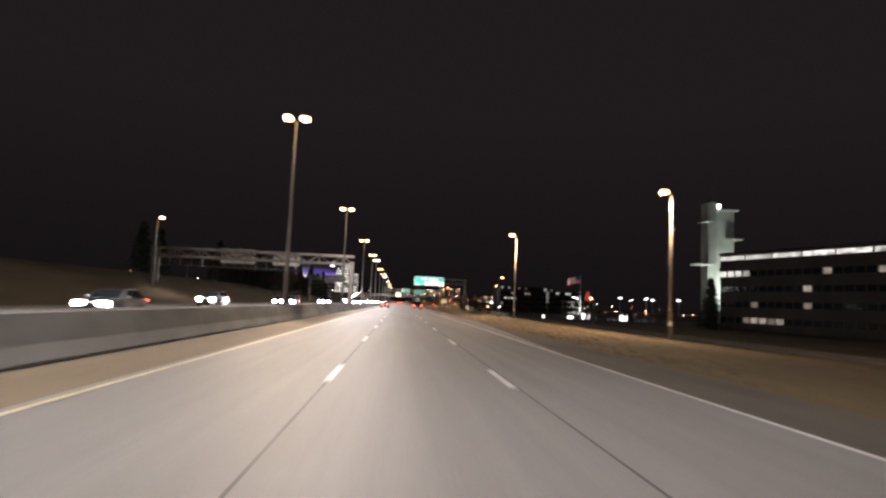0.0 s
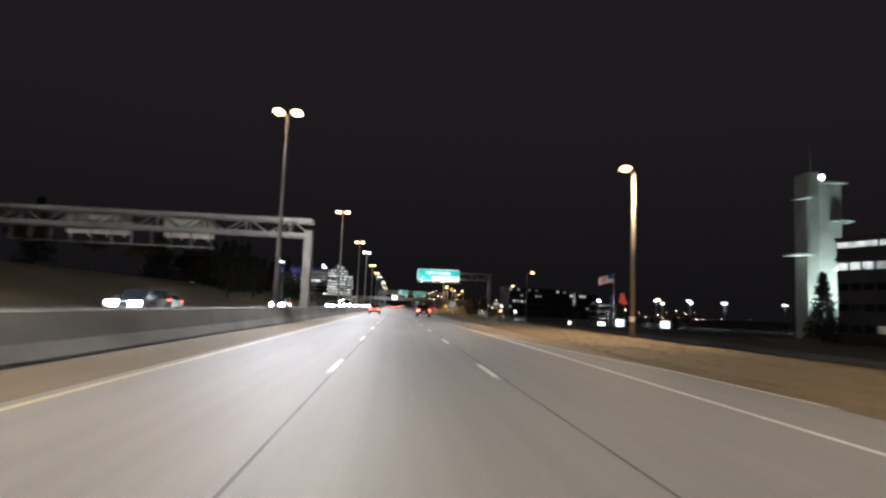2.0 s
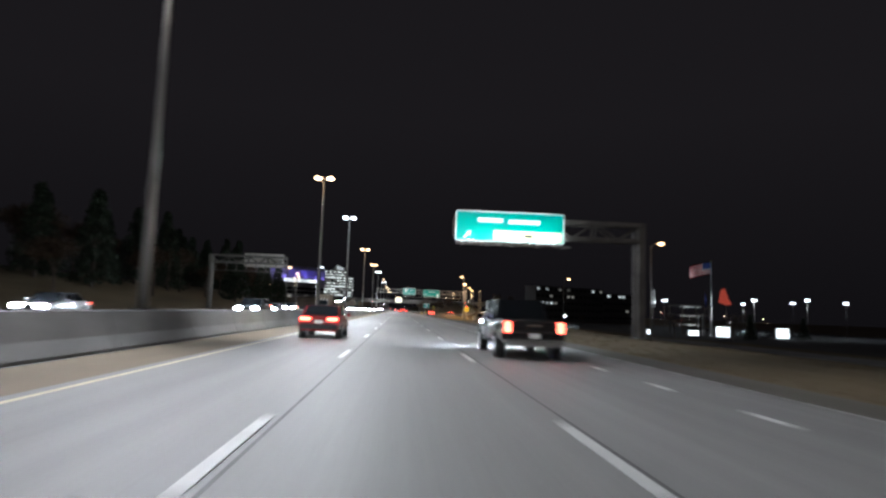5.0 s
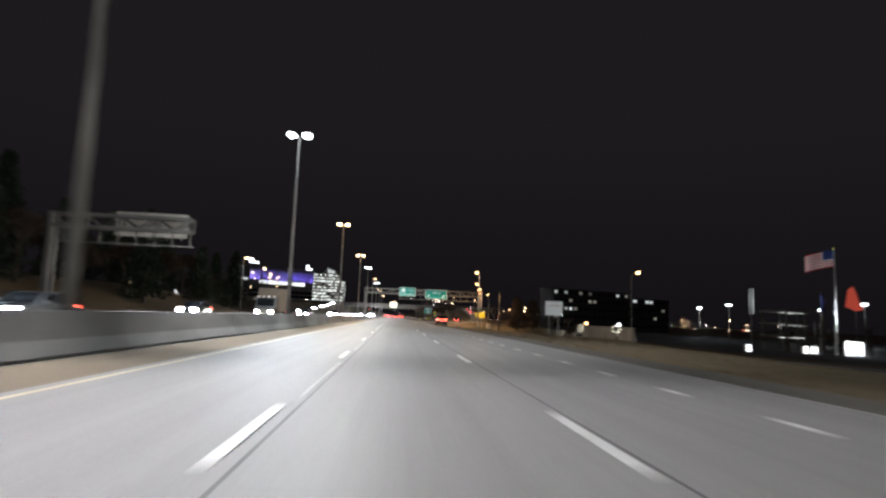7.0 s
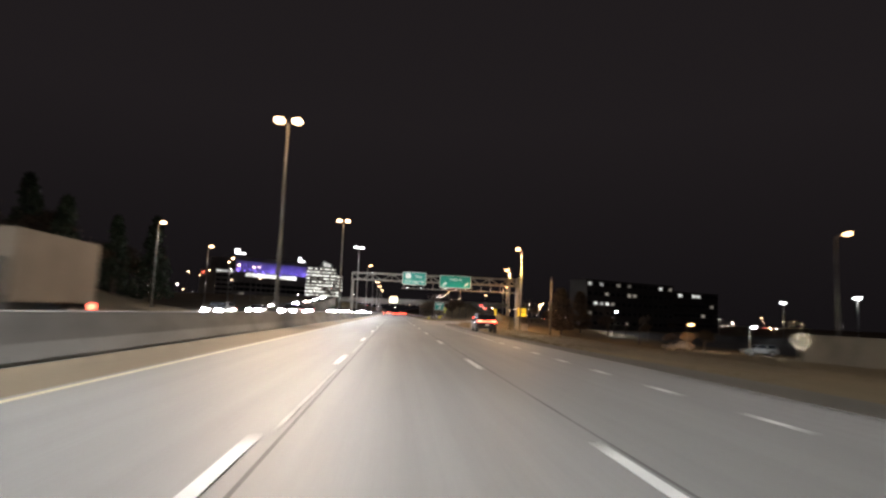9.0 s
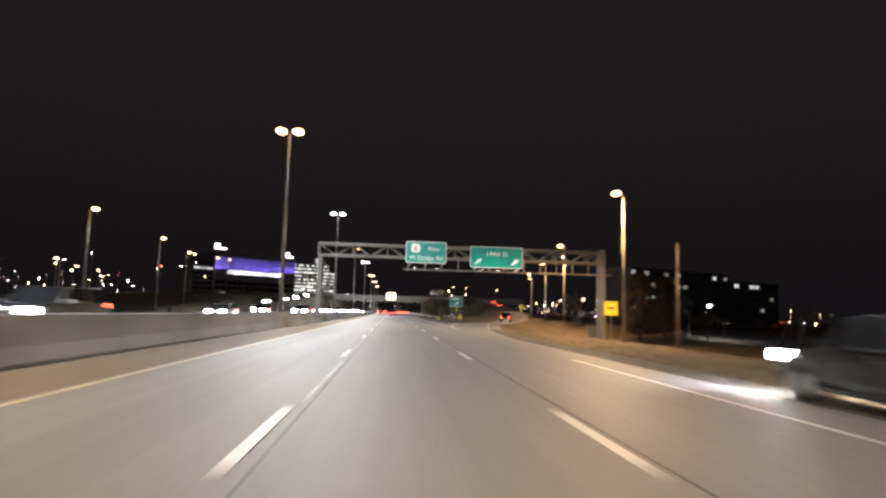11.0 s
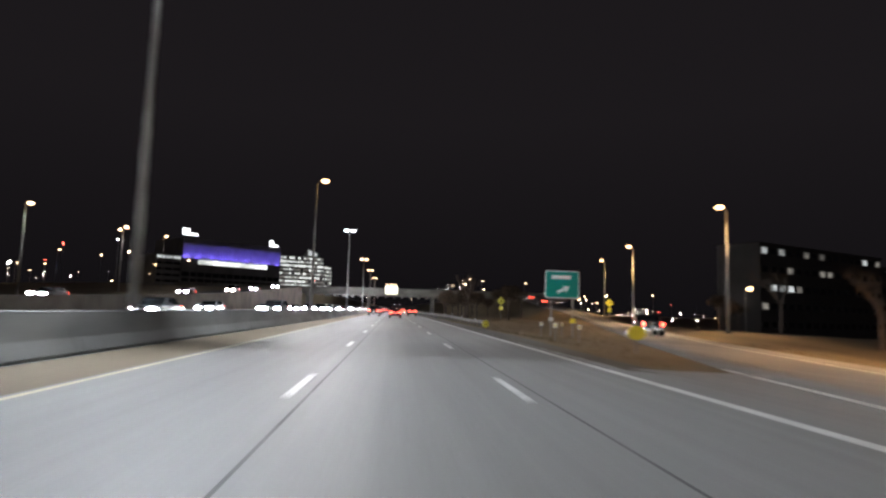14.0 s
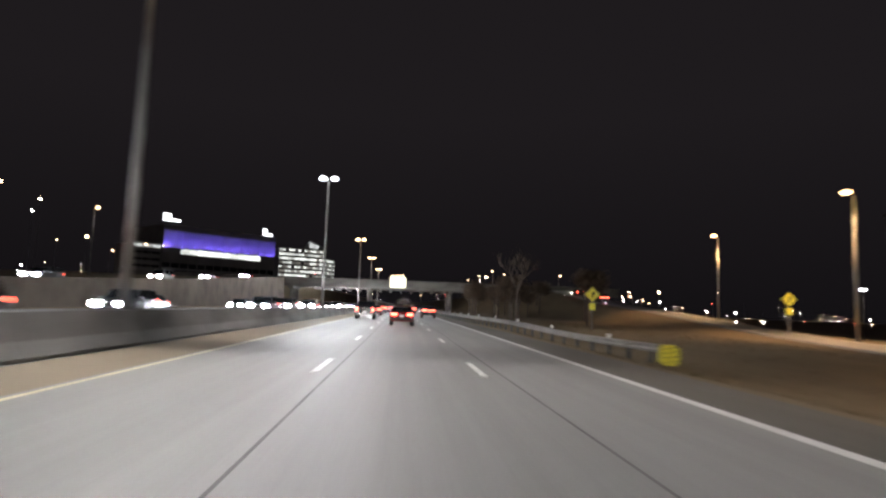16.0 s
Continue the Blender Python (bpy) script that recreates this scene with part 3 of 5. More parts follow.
for x0, x1, z in ((5.0, 6.8, 7.75), (7.2, 9.5, 7.7)):
    bm = bmesh.new()
    box(bm, x0, 159.278, z, x1, 159.284, z + 0.3, 0.0)
    part("text_bar", bm, WHITE, s)
bm = bmesh.new()
arrow(bm, 4.3, 6.85, 159.284, 0.72, 45)
part("arrow", bm, WHITE, s)
bm = bmesh.new()
box(bm, 8.4, 159.27, 6.75, 8.95, 159.276, 6.95)
part("text_bar", bm, BLACK, s)

# gantry at the exit
g = thing("sign_gantry", "grey steel box-truss gantry spanning the lanes at the exit", "gantry")
truss(g, -8.4, 22.5, 327.6, 7.1, 8.3, 1.1, 17, 0.24)
box_leg(g, -8.2, 327.6, 1.07, 7.0, 0.44, 1.0)
bm = bmesh.new()
box(bm, -8.75, 326.6, -0.03, -7.80, 328.6, 1.06, 0.05)
part("pedestal", bm, WALL, g, "concrete pedestal joined to the barrier")
gantry_leg(g, 22.4, 327.6, land(22.4, 327.6), 8.6, 1.1)
catwalk(g, 0.6, 23.0, 326.96, 5.75, 7.2, behind=True)
s = sign_board("overhead_sign", "green overhead sign with a white route shield and white lettering", 0.8, 5.15, 6.5, 8.8, 326.8, GREEN)
bm = bmesh.new()
plain(bm, 1.35, 7.62, 2.35, 8.55, 326.772, 326.784, 0.3)
part("route_shield", bm, WHITE, s)
letters("6", 0.7, 1.85, 326.768, 7.83, s, BLACK)
letters("West", 0.58, 3.75, 326.78, 7.85, s)
letters("W Dodge Rd", 0.66, 2.98, 326.78, 6.85, s)
s = sign_board("overhead_sign", "green overhead sign with white lettering and two slanted arrows", 7.7, 13.45, 6.2, 8.5, 326.8, GREEN)
letters("144th St", 0.72, 10.6, 326.78, 7.5, s)
for x in (8.6, 12.6):
    bm = bmesh.new()
    arrow(bm, x, 6.9, 326.784, 0.95, 40)
    part("arrow", bm, WHITE, s)
# added lamps: stand in for headlights thrown back by the reflective sheets
for x0, x1, y, z in ((3.42, 11.25, 158.1, 6.05), (0.8, 5.15, 325.9, 5.7), (7.7, 13.45, 325.9, 5.7)):
    for x in span(x0 + 1.0, x1 - 1.0, 2.2):
        fx = thing("sign_light", "small grey floodlight added on the sign rail to brighten the sheet", "floodlight", group="sign lights")
        bm = bmesh.new()
        box(bm, x - 0.22, y - 0.12, z + 0.05, x + 0.22, y + 0.1, z + 0.22, 0.02)
        part("housing", bm, STEEL, fx)
        bm = bmesh.new()
        box(bm, x - 0.18, y - 0.02, z + 0.222, x + 0.18, y + 0.08, z + 0.235)
        part("lens", bm, BOWL_L, fx)
        spot("lamp_light", (x, y - 0.1, z + 0.32), (x, y + 1.6, z + 2.1), SIGN_W * 1.5 if y < 200 else 30, (0.85, 1.0, 1.0), 150, 0.8, 0.1)


# ---- overpass ahead ----
BRIDGE = material("weathered_bridge_concrete", (0.16, 0.15, 0.135), 0.9, vary=0.3, scale=3, fine=12, stretch=(0.6, 1, 2))
br = thing("overpass", "grey concrete road bridge crossing over the freeway", "bridge", kind="structure")
bm = bmesh.new()
box(bm, -75, 545, 6.0, 62, 560, 7.5, 0.05)
part("deck", bm, BRIDGE, br)
for y in (544.7, 560.0):
    bm = bmesh.new()
    box(bm, -75, y, 7.2, 62, y + 0.35, 8.5, 0.04)
    part("parapet", bm, BRIDGE, br)
for x in (-9.0, 14.0, -30.5):
    for y in (548, 552.5, 557):
        bm = bmesh.new()
        rod(bm, (x, y, -0.05), (x, y, 5.6), 0.5, sides=16)
        part("pier", bm, BRIDGE, br, smooth=True)
    bm = bmesh.new()
    box(bm, x - 0.6, 546, 5.35, x + 0.6, 559, 6.02, 0.05)
    part("pier_cap", bm, BRIDGE, br)
for x in span(-24, 12, 3.0):
    bm = bmesh.new()
    box(bm, x - 0.2, 544.9, 5.3, x + 0.2, 560.1, 6.0)
    part("girder", bm, BRIDGE, br)

LIT_SIGN = glow("lit_sign_panel", (1.0, 0.97, 0.72), 1.6, (0.7, 0.7, 0.6))
s = thing("bridge_sign", "bright yellow-white lit sign fixed to the bridge parapet", "road sign")
bm = bmesh.new()
plain(bm, -3.1, 6.5, 1.2, 9.3, 544.45, 544.6, 0.2)
part("panel", bm, LIT_SIGN, s)
bm = bmesh.new()
for x in (-2.2, 0.3):
    box(bm, x - 0.06, 544.6, 6.6, x + 0.06, 544.72, 9.4)
part("frame", bm, STEEL, s)
for x in (-2.5, -1.5, -0.5, 0.5):
    bm = bmesh.new()
    rod(bm, (x, 544.5, 9.3), (x, 543.8, 9.75), 0.04, sides=6)
    ball(bm, (x, 543.7, 9.75), 0.17, (1.3, 0.8, 0.6))
    part("sign_lamp", bm, BOWL_W, s)

# retaining wall and raised ramp beside the oncoming lanes
TANWALL = material("tan_wall_concrete", (0.15, 0.115, 0.085), 0.9, vary=0.25, scale=3, fine=10)
rw = thing("retaining_wall", "tan concrete panel retaining wall rising beside the oncoming lanes", "retaining wall", kind="structure")
for y in span(352, 538, 6.0):
    z0, z1 = along(LEFT_Z, y), along(LEFT_Z, y + 6)
    bm = bmesh.new()
    outline(bm, [(y + 0.01, -0.1), (y + 5.99, -0.1), (y + 5.99, z1 + 0.75), (y + 0.01, z0 + 0.75)], -32.2, -31.8, axis="x")
    part("wall_panel", bm, TANWALL, rw)
strip("road_left_ramp", lambda y: [-45, -41, -37, -33.2], span(340, 545, 5), 0.03, ASPHALT, "dark asphalt ramp raised behind the retaining wall", "road")
strip("frontage_road", lambda y: [45, 49, 53.5], span(-60, 240, 10), 0.03, WALL, "pale concrete frontage road beyond the dark verge", "road")
strip("car_park", lambda y: [60, 90, 130, 180], span(190, 430, 10), 0.03, ASPHALT, "dark asphalt car park", "car park")

# ---- guardrail at the gore ----
RAIL_X = [(399.5, 9.9), (415, 8.4), (436, 7.3), (470, 7.0), (545, 7.0)]
gr = thing("guardrail", "galvanised steel W-beam guardrail on posts with white reflector tabs", "guardrail", kind="structure")
W = [(0.0, 0.0), (0.05, 0.03), (0.05, 0.09), (0.0, 0.13), (0.0, 0.18), (0.05, 0.22), (0.05, 0.28), (0.0, 0.31)]
for y in span(399.5, 541, 3.81)[:-1]:
    bm = bmesh.new()
    x0, x1 = along(RAIL_X, y), along(RAIL_X, y + 3.81)
    z0, z1 = land(x0, y) + 0.44, land(x1, y + 3.81) + 0.44
    a = [bm.verts.new((x0 - p, y, z0 + q)) for p, q in W]
    b = [bm.verts.new((x1 - p, y + 3.83, z1 + q)) for p, q in W]
    for i in range(len(W) - 1):
        bm.faces.new((a[i], a[i + 1], b[i + 1], b[i]))
    bmesh.ops.solidify(bm, geom=bm.faces[:], thickness=0.01)
    part("beam", bm, GALV, gr)
for k, y in enumerate(span(400.4, 541, 1.905)):
    x = along(RAIL_X, y)
    z = land(x, y)
    bm = bmesh.new()
    box(bm, x + 0.09, y - 0.075, z - 0.05, x + 0.24, y + 0.075, z + 0.74)
    box(bm, x + 0.005, y - 0.07, z + 0.46, x + 0.09, y + 0.07, z + 0.72)
    post = part("rail_post", bm, BOLT, gr)
    if k % 4 == 2:
        bm = bmesh.new()
        box(bm, x + 0.06, y - 0.1, z + 0.745, x + 0.2, y + 0.02, z + 0.93, 0.01)
        part("reflector", bm, WHITE, post, "white reflector tab")

cm = thing("crash_marker", "yellow end-of-rail marker with black slanted stripes", "hazard marker")
x, y = 10.05, 399.0
z = land(x, y) - 0.02
bm = bmesh.new()
box(bm, x - 0.33, y - 0.3, z + 0.02, x + 0.33, y + 0.25, z + 0.78, 0.1)
part("nose_box", bm, AMBER, cm)
for i in range(4):
    bm = bmesh.new()
    q = z + 0.1 + 0.17 * i
    outline(bm, [(x - 0.27, q), (x + 0.27, q + 0.13), (x + 0.27, q + 0.16), (x - 0.27, q + 0.03)], y - 0.306, y - 0.301)
    part("stripe", bm, BLACK, cm)


# ---- roadside signs ----
def posted_sign(name, label, x, y, parts, posts, height, category="road sign", group=""):
    base = thing(name, label, category, group=group)
    z = land(x, y)
    for px in posts:
        bm = bmesh.new()
        zz = land(x + px, y)
        box(bm, x + px - 0.05, y + 0.035, zz - 0.03, x + px + 0.05, y + 0.11, z + height)
        part("post", bm, STEEL, base)
    for nm, mat, make in parts:
        bm = bmesh.new()
        make(bm, x, y, z)
        part(nm, bm, mat, base)
    return base


s = posted_sign("exit_sign", "green gore exit sign with a white arrow on two posts", 11.2, 372.5, [
    ("panel", ALU, lambda b, x, y, z: plain(b, x - 1.2, 2.4, x + 1.2, 4.3, y, y + 0.03)),
    ("border", WHITE, lambda b, x, y, z: plain(b, x - 1.18, 2.42, x + 1.18, 4.28, y - 0.008, y - 0.003)),
    ("face", GREEN, lambda b, x, y, z: plain(b, x - 1.135, 2.465, x + 1.135, 4.235, y - 0.014, y - 0.009)),
    ("text_bar", WHITE, lambda b, x, y, z: box(b, x - 0.75, y - 0.021, 3.72, x + 0.6, y - 0.015, 3.98)),
    ("arrow", WHITE, lambda b, x, y, z: arrow(b, x + 0.1, 3.02, y - 0.015, 0.95, 25)),
    ("reflector_plate", WHITE, lambda b, x, y, z: box(b, x - 0.9, y + 0.015, 0.85, x - 0.6, y + 0.03, 1.1)),
    ("reflector_plate", AMBER, lambda b, x, y, z: box(b, x + 0.58, y + 0.015, 0.75, x + 0.92, y + 0.03, 1.05)),
], (-0.75, 0.75), 4.2)


FLUO = material("yellow_green_sign_sheet", (0.74, 0.74, 0.10), 0.35, vary=0.06, scale=2, fine=30, bump=0.0)


def diamond(b, x, y, z, r, lo, hi):
    outline(b, [(x, z - r), (x + r, z), (x, z + r), (x - r, z)], lo, hi, bevel=0.0)


def warning(x, y, zc, label):
    return posted_sign("warning_sign", label, x, y, [
        ("panel", FLUO, lambda b, px, py, z: diamond(b, px, py, zc, 0.72, py, py + 0.03)),
        ("border", BLACK, lambda b, px, py, z: diamond(b, px, py, zc, 0.66, py - 0.007, py - 0.003)),
        ("face", FLUO, lambda b, px, py, z: diamond(b, px, py, zc, 0.62, py - 0.013, py - 0.008)),
        ("symbol", BLACK, lambda b, px, py, z: arrow(b, px + 0.05, zc, py - 0.014, 0.62, 70)),
        ("speed_plate", FLUO, lambda b, px, py, z: plain(b, px - 0.3, zc - 1.45, px + 0.3, zc - 0.8, py - 0.002, py + 0.03, 0.05)),
    ], (0.0,), max(0.5, zc - land(x, y) + 0.5), group="ramp warning signs")


warning(17.6, 431.4, land(17.6, 431.4) + 3.2, "yellow diamond warning sign with a black arrow on a post")
warning(35.6, 430.0, land(35.6, 430.0) + 3.2, "yellow diamond warning sign with a black arrow on a post")
posted_sign("roadside_board", "square yellow roadside sign on a post beside the gantry leg", 23.1, 326.4, [
    ("panel", AMBER, lambda b, x, y, z: plain(b, x - 0.75, z + 2.6, x + 0.75, z + 4.1, y, y + 0.03, 0.1)),
    ("text_bar", BLACK, lambda b, x, y, z: box(b, x - 0.45, y - 0.008, z + 3.3, x + 0.45, y - 0.002, z + 3.45)),
], (0.0,), 4.0)
posted_sign("roadside_board", "plain white rectangular roadside sign on two posts", 16.9, 230.0, [
    ("panel", WHITE, lambda b, x, y, z: plain(b, x - 0.95, 1.95, x + 0.95, 3.5, y, y + 0.03, 0.05)),
    ("text_bar", ALU, lambda b, x, y, z: box(b, x - 0.7, y - 0.007, 2.95, x + 0.7, y - 0.002, 3.05)),
], (-0.5, 0.5), 3.4)

gn = thing("gore_marker", "rounded yellow reflective marker board on a short post in the gore", "hazard marker")
gz = land(10.24, 357.5)
bm = bmesh.new()
outline(bm, [(10.24 + 0.40 * math.cos(radians(22.5 * k)), 0.62 + 0.31 * math.sin(radians(22.5 * k))) for k in range(16)], 357.5, 357.56, bevel=0.012)
part("board", bm, AMBER, gn)
bm = bmesh.new()
box(bm, 10.2, 357.57, gz - 0.05, 10.28, 357.62, 0.86)
part("post", bm, STEEL, gn)


def delineator(x, y):
    d = thing("delineator", "slim steel post with a white reflector plate in the gore grass", "delineator post", group="gore posts")
    z = land(x, y)
    bm = bmesh.new()
    box(bm, x - 0.035, y, z - 0.03, x + 0.035, y + 0.02, z + 0.95, 0.005)
    part("post", bm, STEEL, d)
    bm = bmesh.new()
    box(bm, x - 0.11, y - 0.01, z + 0.68, x + 0.11, y - 0.002, z + 0.93)
    part("plate", bm, WHITE, d, "white reflector plate")
    bm = bmesh.new()
    ball(bm, (x, y - 0.016, z + 0.8), 0.05, (1, 0.3, 1), 10, 6)
    part("reflector", bm, AMBER, d)


for x, y in ((9.9, 373.0), (8.4, 363.9), (12.6, 377.4), (10.1, 365.1)):
    delineator(x, y)

uc = thing("utility_cabinet", "grey steel utility cabinet on a concrete base in the verge", "utility cabinet")
cz = land(28.7, 349.5)
for nm, x0, y0, z0, x1, y1, z1, mt in (("plinth", -0.75, -0.5, -0.05, 0.75, 0.5, 0.12, WALL), ("body", -0.65, -0.4, 0.12, 0.65, 0.4, 1.62, ALU), ("door", -0.61, -0.425, 0.2, -0.02, -0.403, 1.52, ALU), ("door", 0.02, -0.425, 0.2, 0.61, -0.403, 1.52, ALU), ("roof", -0.70, -0.46, 1.622, 0.70, 0.45, 1.7, ALU), ("handle", 0.05, -0.46, 0.85, 0.08, -0.43, 1.05, STEEL)):
    bm = bmesh.new()
    box(bm, 28.7 + x0, 349.5 + y0, cz + z0, 28.7 + x1, 349.5 + y1, cz + z1, 0.01)
    part(nm, bm, mt, uc)

up = thing("utility_pole", "tall bare grey wooden pole standing on the verge", "utility pole")
bm = bmesh.new()
rod(bm, (26.1, 317.2, land(26.1, 317.2) - 0.05), (26.1, 317.2, 8.4), 0.16, 0.11, 12)
part("pole", bm, material("weathered_wood", (0.22, 0.19, 0.16), 0.85, vary=0.3, scale=1, fine=30, stretch=(4, 4, 0.4)), up, smooth=True)

# ---- buildings ----
CLAD = material("dark_cladding", (0.26, 0.25, 0.25), 0.6, vary=0.2, scale=6, fine=4)
# cladding colour lowered to stand in for walls lost in night shade
NIGHTCLAD = material("night_darkened_cladding", (0.06, 0.054, 0.052), 0.6, vary=0.2, scale=6, fine=4)
DARKCLAD = material("dark_brick_cladding", (0.10, 0.09, 0.084), 0.7, vary=0.2, scale=6, fine=4)
PALE = material("pale_precast", (0.50, 0.52, 0.48), 0.8, vary=0.15, scale=5, fine=6)
DARKGLASS = material("dark_window_glass", (0.02, 0.022, 0.026), 0.12, vary=0.2, scale=8, fine=2, bump=0.0)
PANE = lit_room("lit_window", (0.95, 1.0, 0.96), 0.75)
PANE_HOT = lit_room("bright_window", (0.96, 1.0, 0.92), 1.5)
PANE_DIM = lit_room("dim_window", (1.0, 0.93, 0.78), 0.2)
PURPLE_WALL = material("white_metal_cladding", (0.62, 0.60, 0.66), 0.5, vary=0.1, scale=6, fine=3)
LOGO = glow("lit_channel_letters", (0.95, 0.98, 1.0), 4.0)


def facade(base, ax, ay, bx, by, depth, z0, z1, floors, bays, lit, wall, first=0, sill=0.9, strip_floor=None, glass=0.55):
    """A block behind the line a-b (outside to the right when walking a to b), storeys with window panes as parts."""
    a, b = Vector((ax, ay, 0)), Vector((bx, by, 0))
    u = (b - a).normalized()
    n = Vector((u.y, -u.x, 0))
    length = (b - a).length
    bm = bmesh.new()
    pts = [a, b, b - n * depth, a - n * depth]
    outline(bm, [(p.x, p.y) for p in pts], z0, z1, axis="z")
    part("wall", bm, wall, base)
    bm = bmesh.new()
    g = 0.25
    pts = [a - u * g + n * g, b + u * g + n * g, b + u * g - n * (depth + g), a - u * g - n * (depth + g)]
    outline(bm, [(p.x, p.y) for p in pts], z1, z1 + 0.5, axis="z")
    part("roof_edge", bm, wall, base)
    fh = (z1 - z0) / floors
    bw = length / bays
    for f in range(first, floors):
        for i in range(bays):
            state = lit(f, i)
            if state is None:
                continue
            w0, w1 = bw * (i + 0.5 - glass / 2 * 1.0), bw * (i + 0.5 + glass / 2)
            if glass >= 0.9:
                w0, w1 = bw * i + 0.25, bw * (i + 1) - 0.25
            zb, zt = z0 + fh * f + sill, z0 + fh * (f + 1) - 0.55
            bm = bmesh.new()
            c = [a + u * w0, a + u * w1]
            q = [c[0] + n * 0.02, c[1] + n * 0.02]
            vs = [bm.verts.new((q[0].x, q[0].y, zb)), bm.verts.new((q[1].x, q[1].y, zb)), bm.verts.new((q[1].x, q[1].y, zt)), bm.verts.new((q[0].x, q[0].y, zt))]
            face = bm.faces.new(vs)
            r = bmesh.ops.extrude_face_region(bm, geom=[face])
            bmesh.ops.translate(bm, verts=[v for v in r["geom"] if isinstance(v, bmesh.types.BMVert)], vec=n * 0.08)
            bmesh.ops.recalc_face_normals(bm, faces=bm.faces[:])
            part("window", bm, {3: PANE_HOT, 2: PANE, 1: PANE_DIM, 0: DARKGLASS}[state], base)
    return base


def random_lit(p2, p1, seed, top=2):
    r = random.Random(seed)
    table = {}

    def pick(f, i):
        v = r.random()
        return table.setdefault((f, i), top if v < p2 else 1 if v < p2 + p1 else 0)
    return pick


# office beside the tower: a continuous lit top storey
ob = thing("office_building", "long dark office block with a bright continuous top window band", "building")
r5 = random.Random(9)


def band_lit(f, i):
    if f == 3:
        return 2 if i in (0, 1, 2, 3, 21) else (1 if i in (12, 17, 24, 25) else 0)
    if f == 0:
        return 1 if i in (3, 4, 5, 6, 7, 19, 20, 21) else 0
    return 1 if r5.random() < 0.05 else 0


facade(ob, 90.5, 165.5, 113.0, 92.0, 26, 14.6, 18.8, 1, 9, lambda f, i: 0 if i == 7 else 2, DARKCLAD, glass=0.95, sill=2.55)
facade(ob, 90.5, 165.5, 113.0, 92.0, 26, -2.2, 14.6, 4, 30, band_lit, DARKCLAD, glass=0.93, sill=2.2)

# slab tower with fins
tw = thing("tower", "pale floodlit slab tower with short fins and a rooftop mast", "tower")
bm = bmesh.new()
outline(bm, [(94.5, 180), (96.6, 178.6), (97.0, 184), (94.9, 185)], -2.2, 36.8, axis="z", bevel=0.05)
part("slab", bm, PALE, tw)
bm = bmesh.new()
outline(bm, [(96.7, 179.6), (102.4, 179.0), (102.8, 184.6), (97.1, 185)], -2.2, 34.6, axis="z", bevel=0.05)
part("slab", bm, PALE, tw)
for x0, x1, z in ((92.6, 95.0, 30.4), (97.4, 103.6, 34.2), (99.6, 105.0, 25.2), (90.4, 95.0, 17.0)):
    bm = bmesh.new()
    box(bm, x0, 178.0, z, x1, 183.0, z + 0.4, 0.04)
    part("fin", bm, PALE, tw)
bm = bmesh.new()
rod(bm, (96.6, 181.5, 36.6), (96.6, 181.5, 46.0), 0.3, 0.14, 8)
part("mast", bm, STEEL, tw)
bm = bmesh.new()
ball(bm, (97.2, 178.4, 35.4), 0.62, (1, 0.6, 1))
part("beacon", bm, glow("tower_beacon", (0.92, 1.0, 0.95), 14), tw, "glowing white beacon lamp", smooth=True)
for x, y, tx, tz in ((95.0, 173.0, 96.0, 24.0), (100.5, 172.0, 100.5, 26.0)):
    z = land(x, y)
    fl = thing("floodlight", "ground floodlight aimed up at the tower", "floodlight", group="tower floodlights")
    bm = bmesh.new()
    box(bm, x - 0.3, y - 0.3, z - 0.1, x + 0.3, y + 0.3, z + 0.3, 0.04)
    part("housing", bm, BOLT, fl)
    bm = bmesh.new()
    box(bm, x - 0.22, y - 0.22, z + 0.302, x + 0.22, y + 0.22, z + 0.315)
    part("lens", bm, BOWL_L, fl)
    spot("lamp_light", (x, y, z + 0.6), (tx, 179.5, tz), 21000, (0.80, 1.0, 0.92), 95, 1.0, 0.2)

# offices far right with a few lit windows
ob = thing("office_building", "dark office block with a few scattered lit windows", "building")
facade(ob, 76.0, 452.0, 122.0, 474.0, 10, -2.4, 17.2, 5, 16, lambda f, i: {(4, 0): 2, (4, 2): 2, (4, 5): 1, (4, 7): 1, (4, 13): 2, (4, 15): 1, (3, 3): 1, (3, 7): 1, (3, 8): 1, (2, 1): 2, (2, 2): 2, (2, 3): 2, (2, 4): 1, (1, 0): 1}.get((f, i), 0), NIGHTCLAD, glass=0.6, sill=2.1)
facade(ob, 122.2, 474.1, 150.0, 487.0, 12, -2.4, 15.0, 4, 10, lambda f, i: 2 if (f, i) in ((3, 1), (3, 4), (3, 5)) else 1 if (f, i) in ((3, 4), (1, 6), (2, 8)) else 0, NIGHTCLAD, glass=0.92, sill=2.5)

# low lit forecourt behind the verge
strip("forecourt", lambda y: [41.5, 45.0, 49.0, 53.0], span(293, 312, 3), 0.03, SHOULDER, "worn concrete forecourt lit by two low lamps", "forecourt")
low_s = column(4.2, (1,), 0.25, 0.07, BOWL_S, "low post lamp with one orange head on the forecourt", "forecourt lamps")
low_w = column(4.2, (1,), 0.25, 0.07, BOWL_L, "low post lamp with one cool white head on the forecourt", "forecourt lamps")
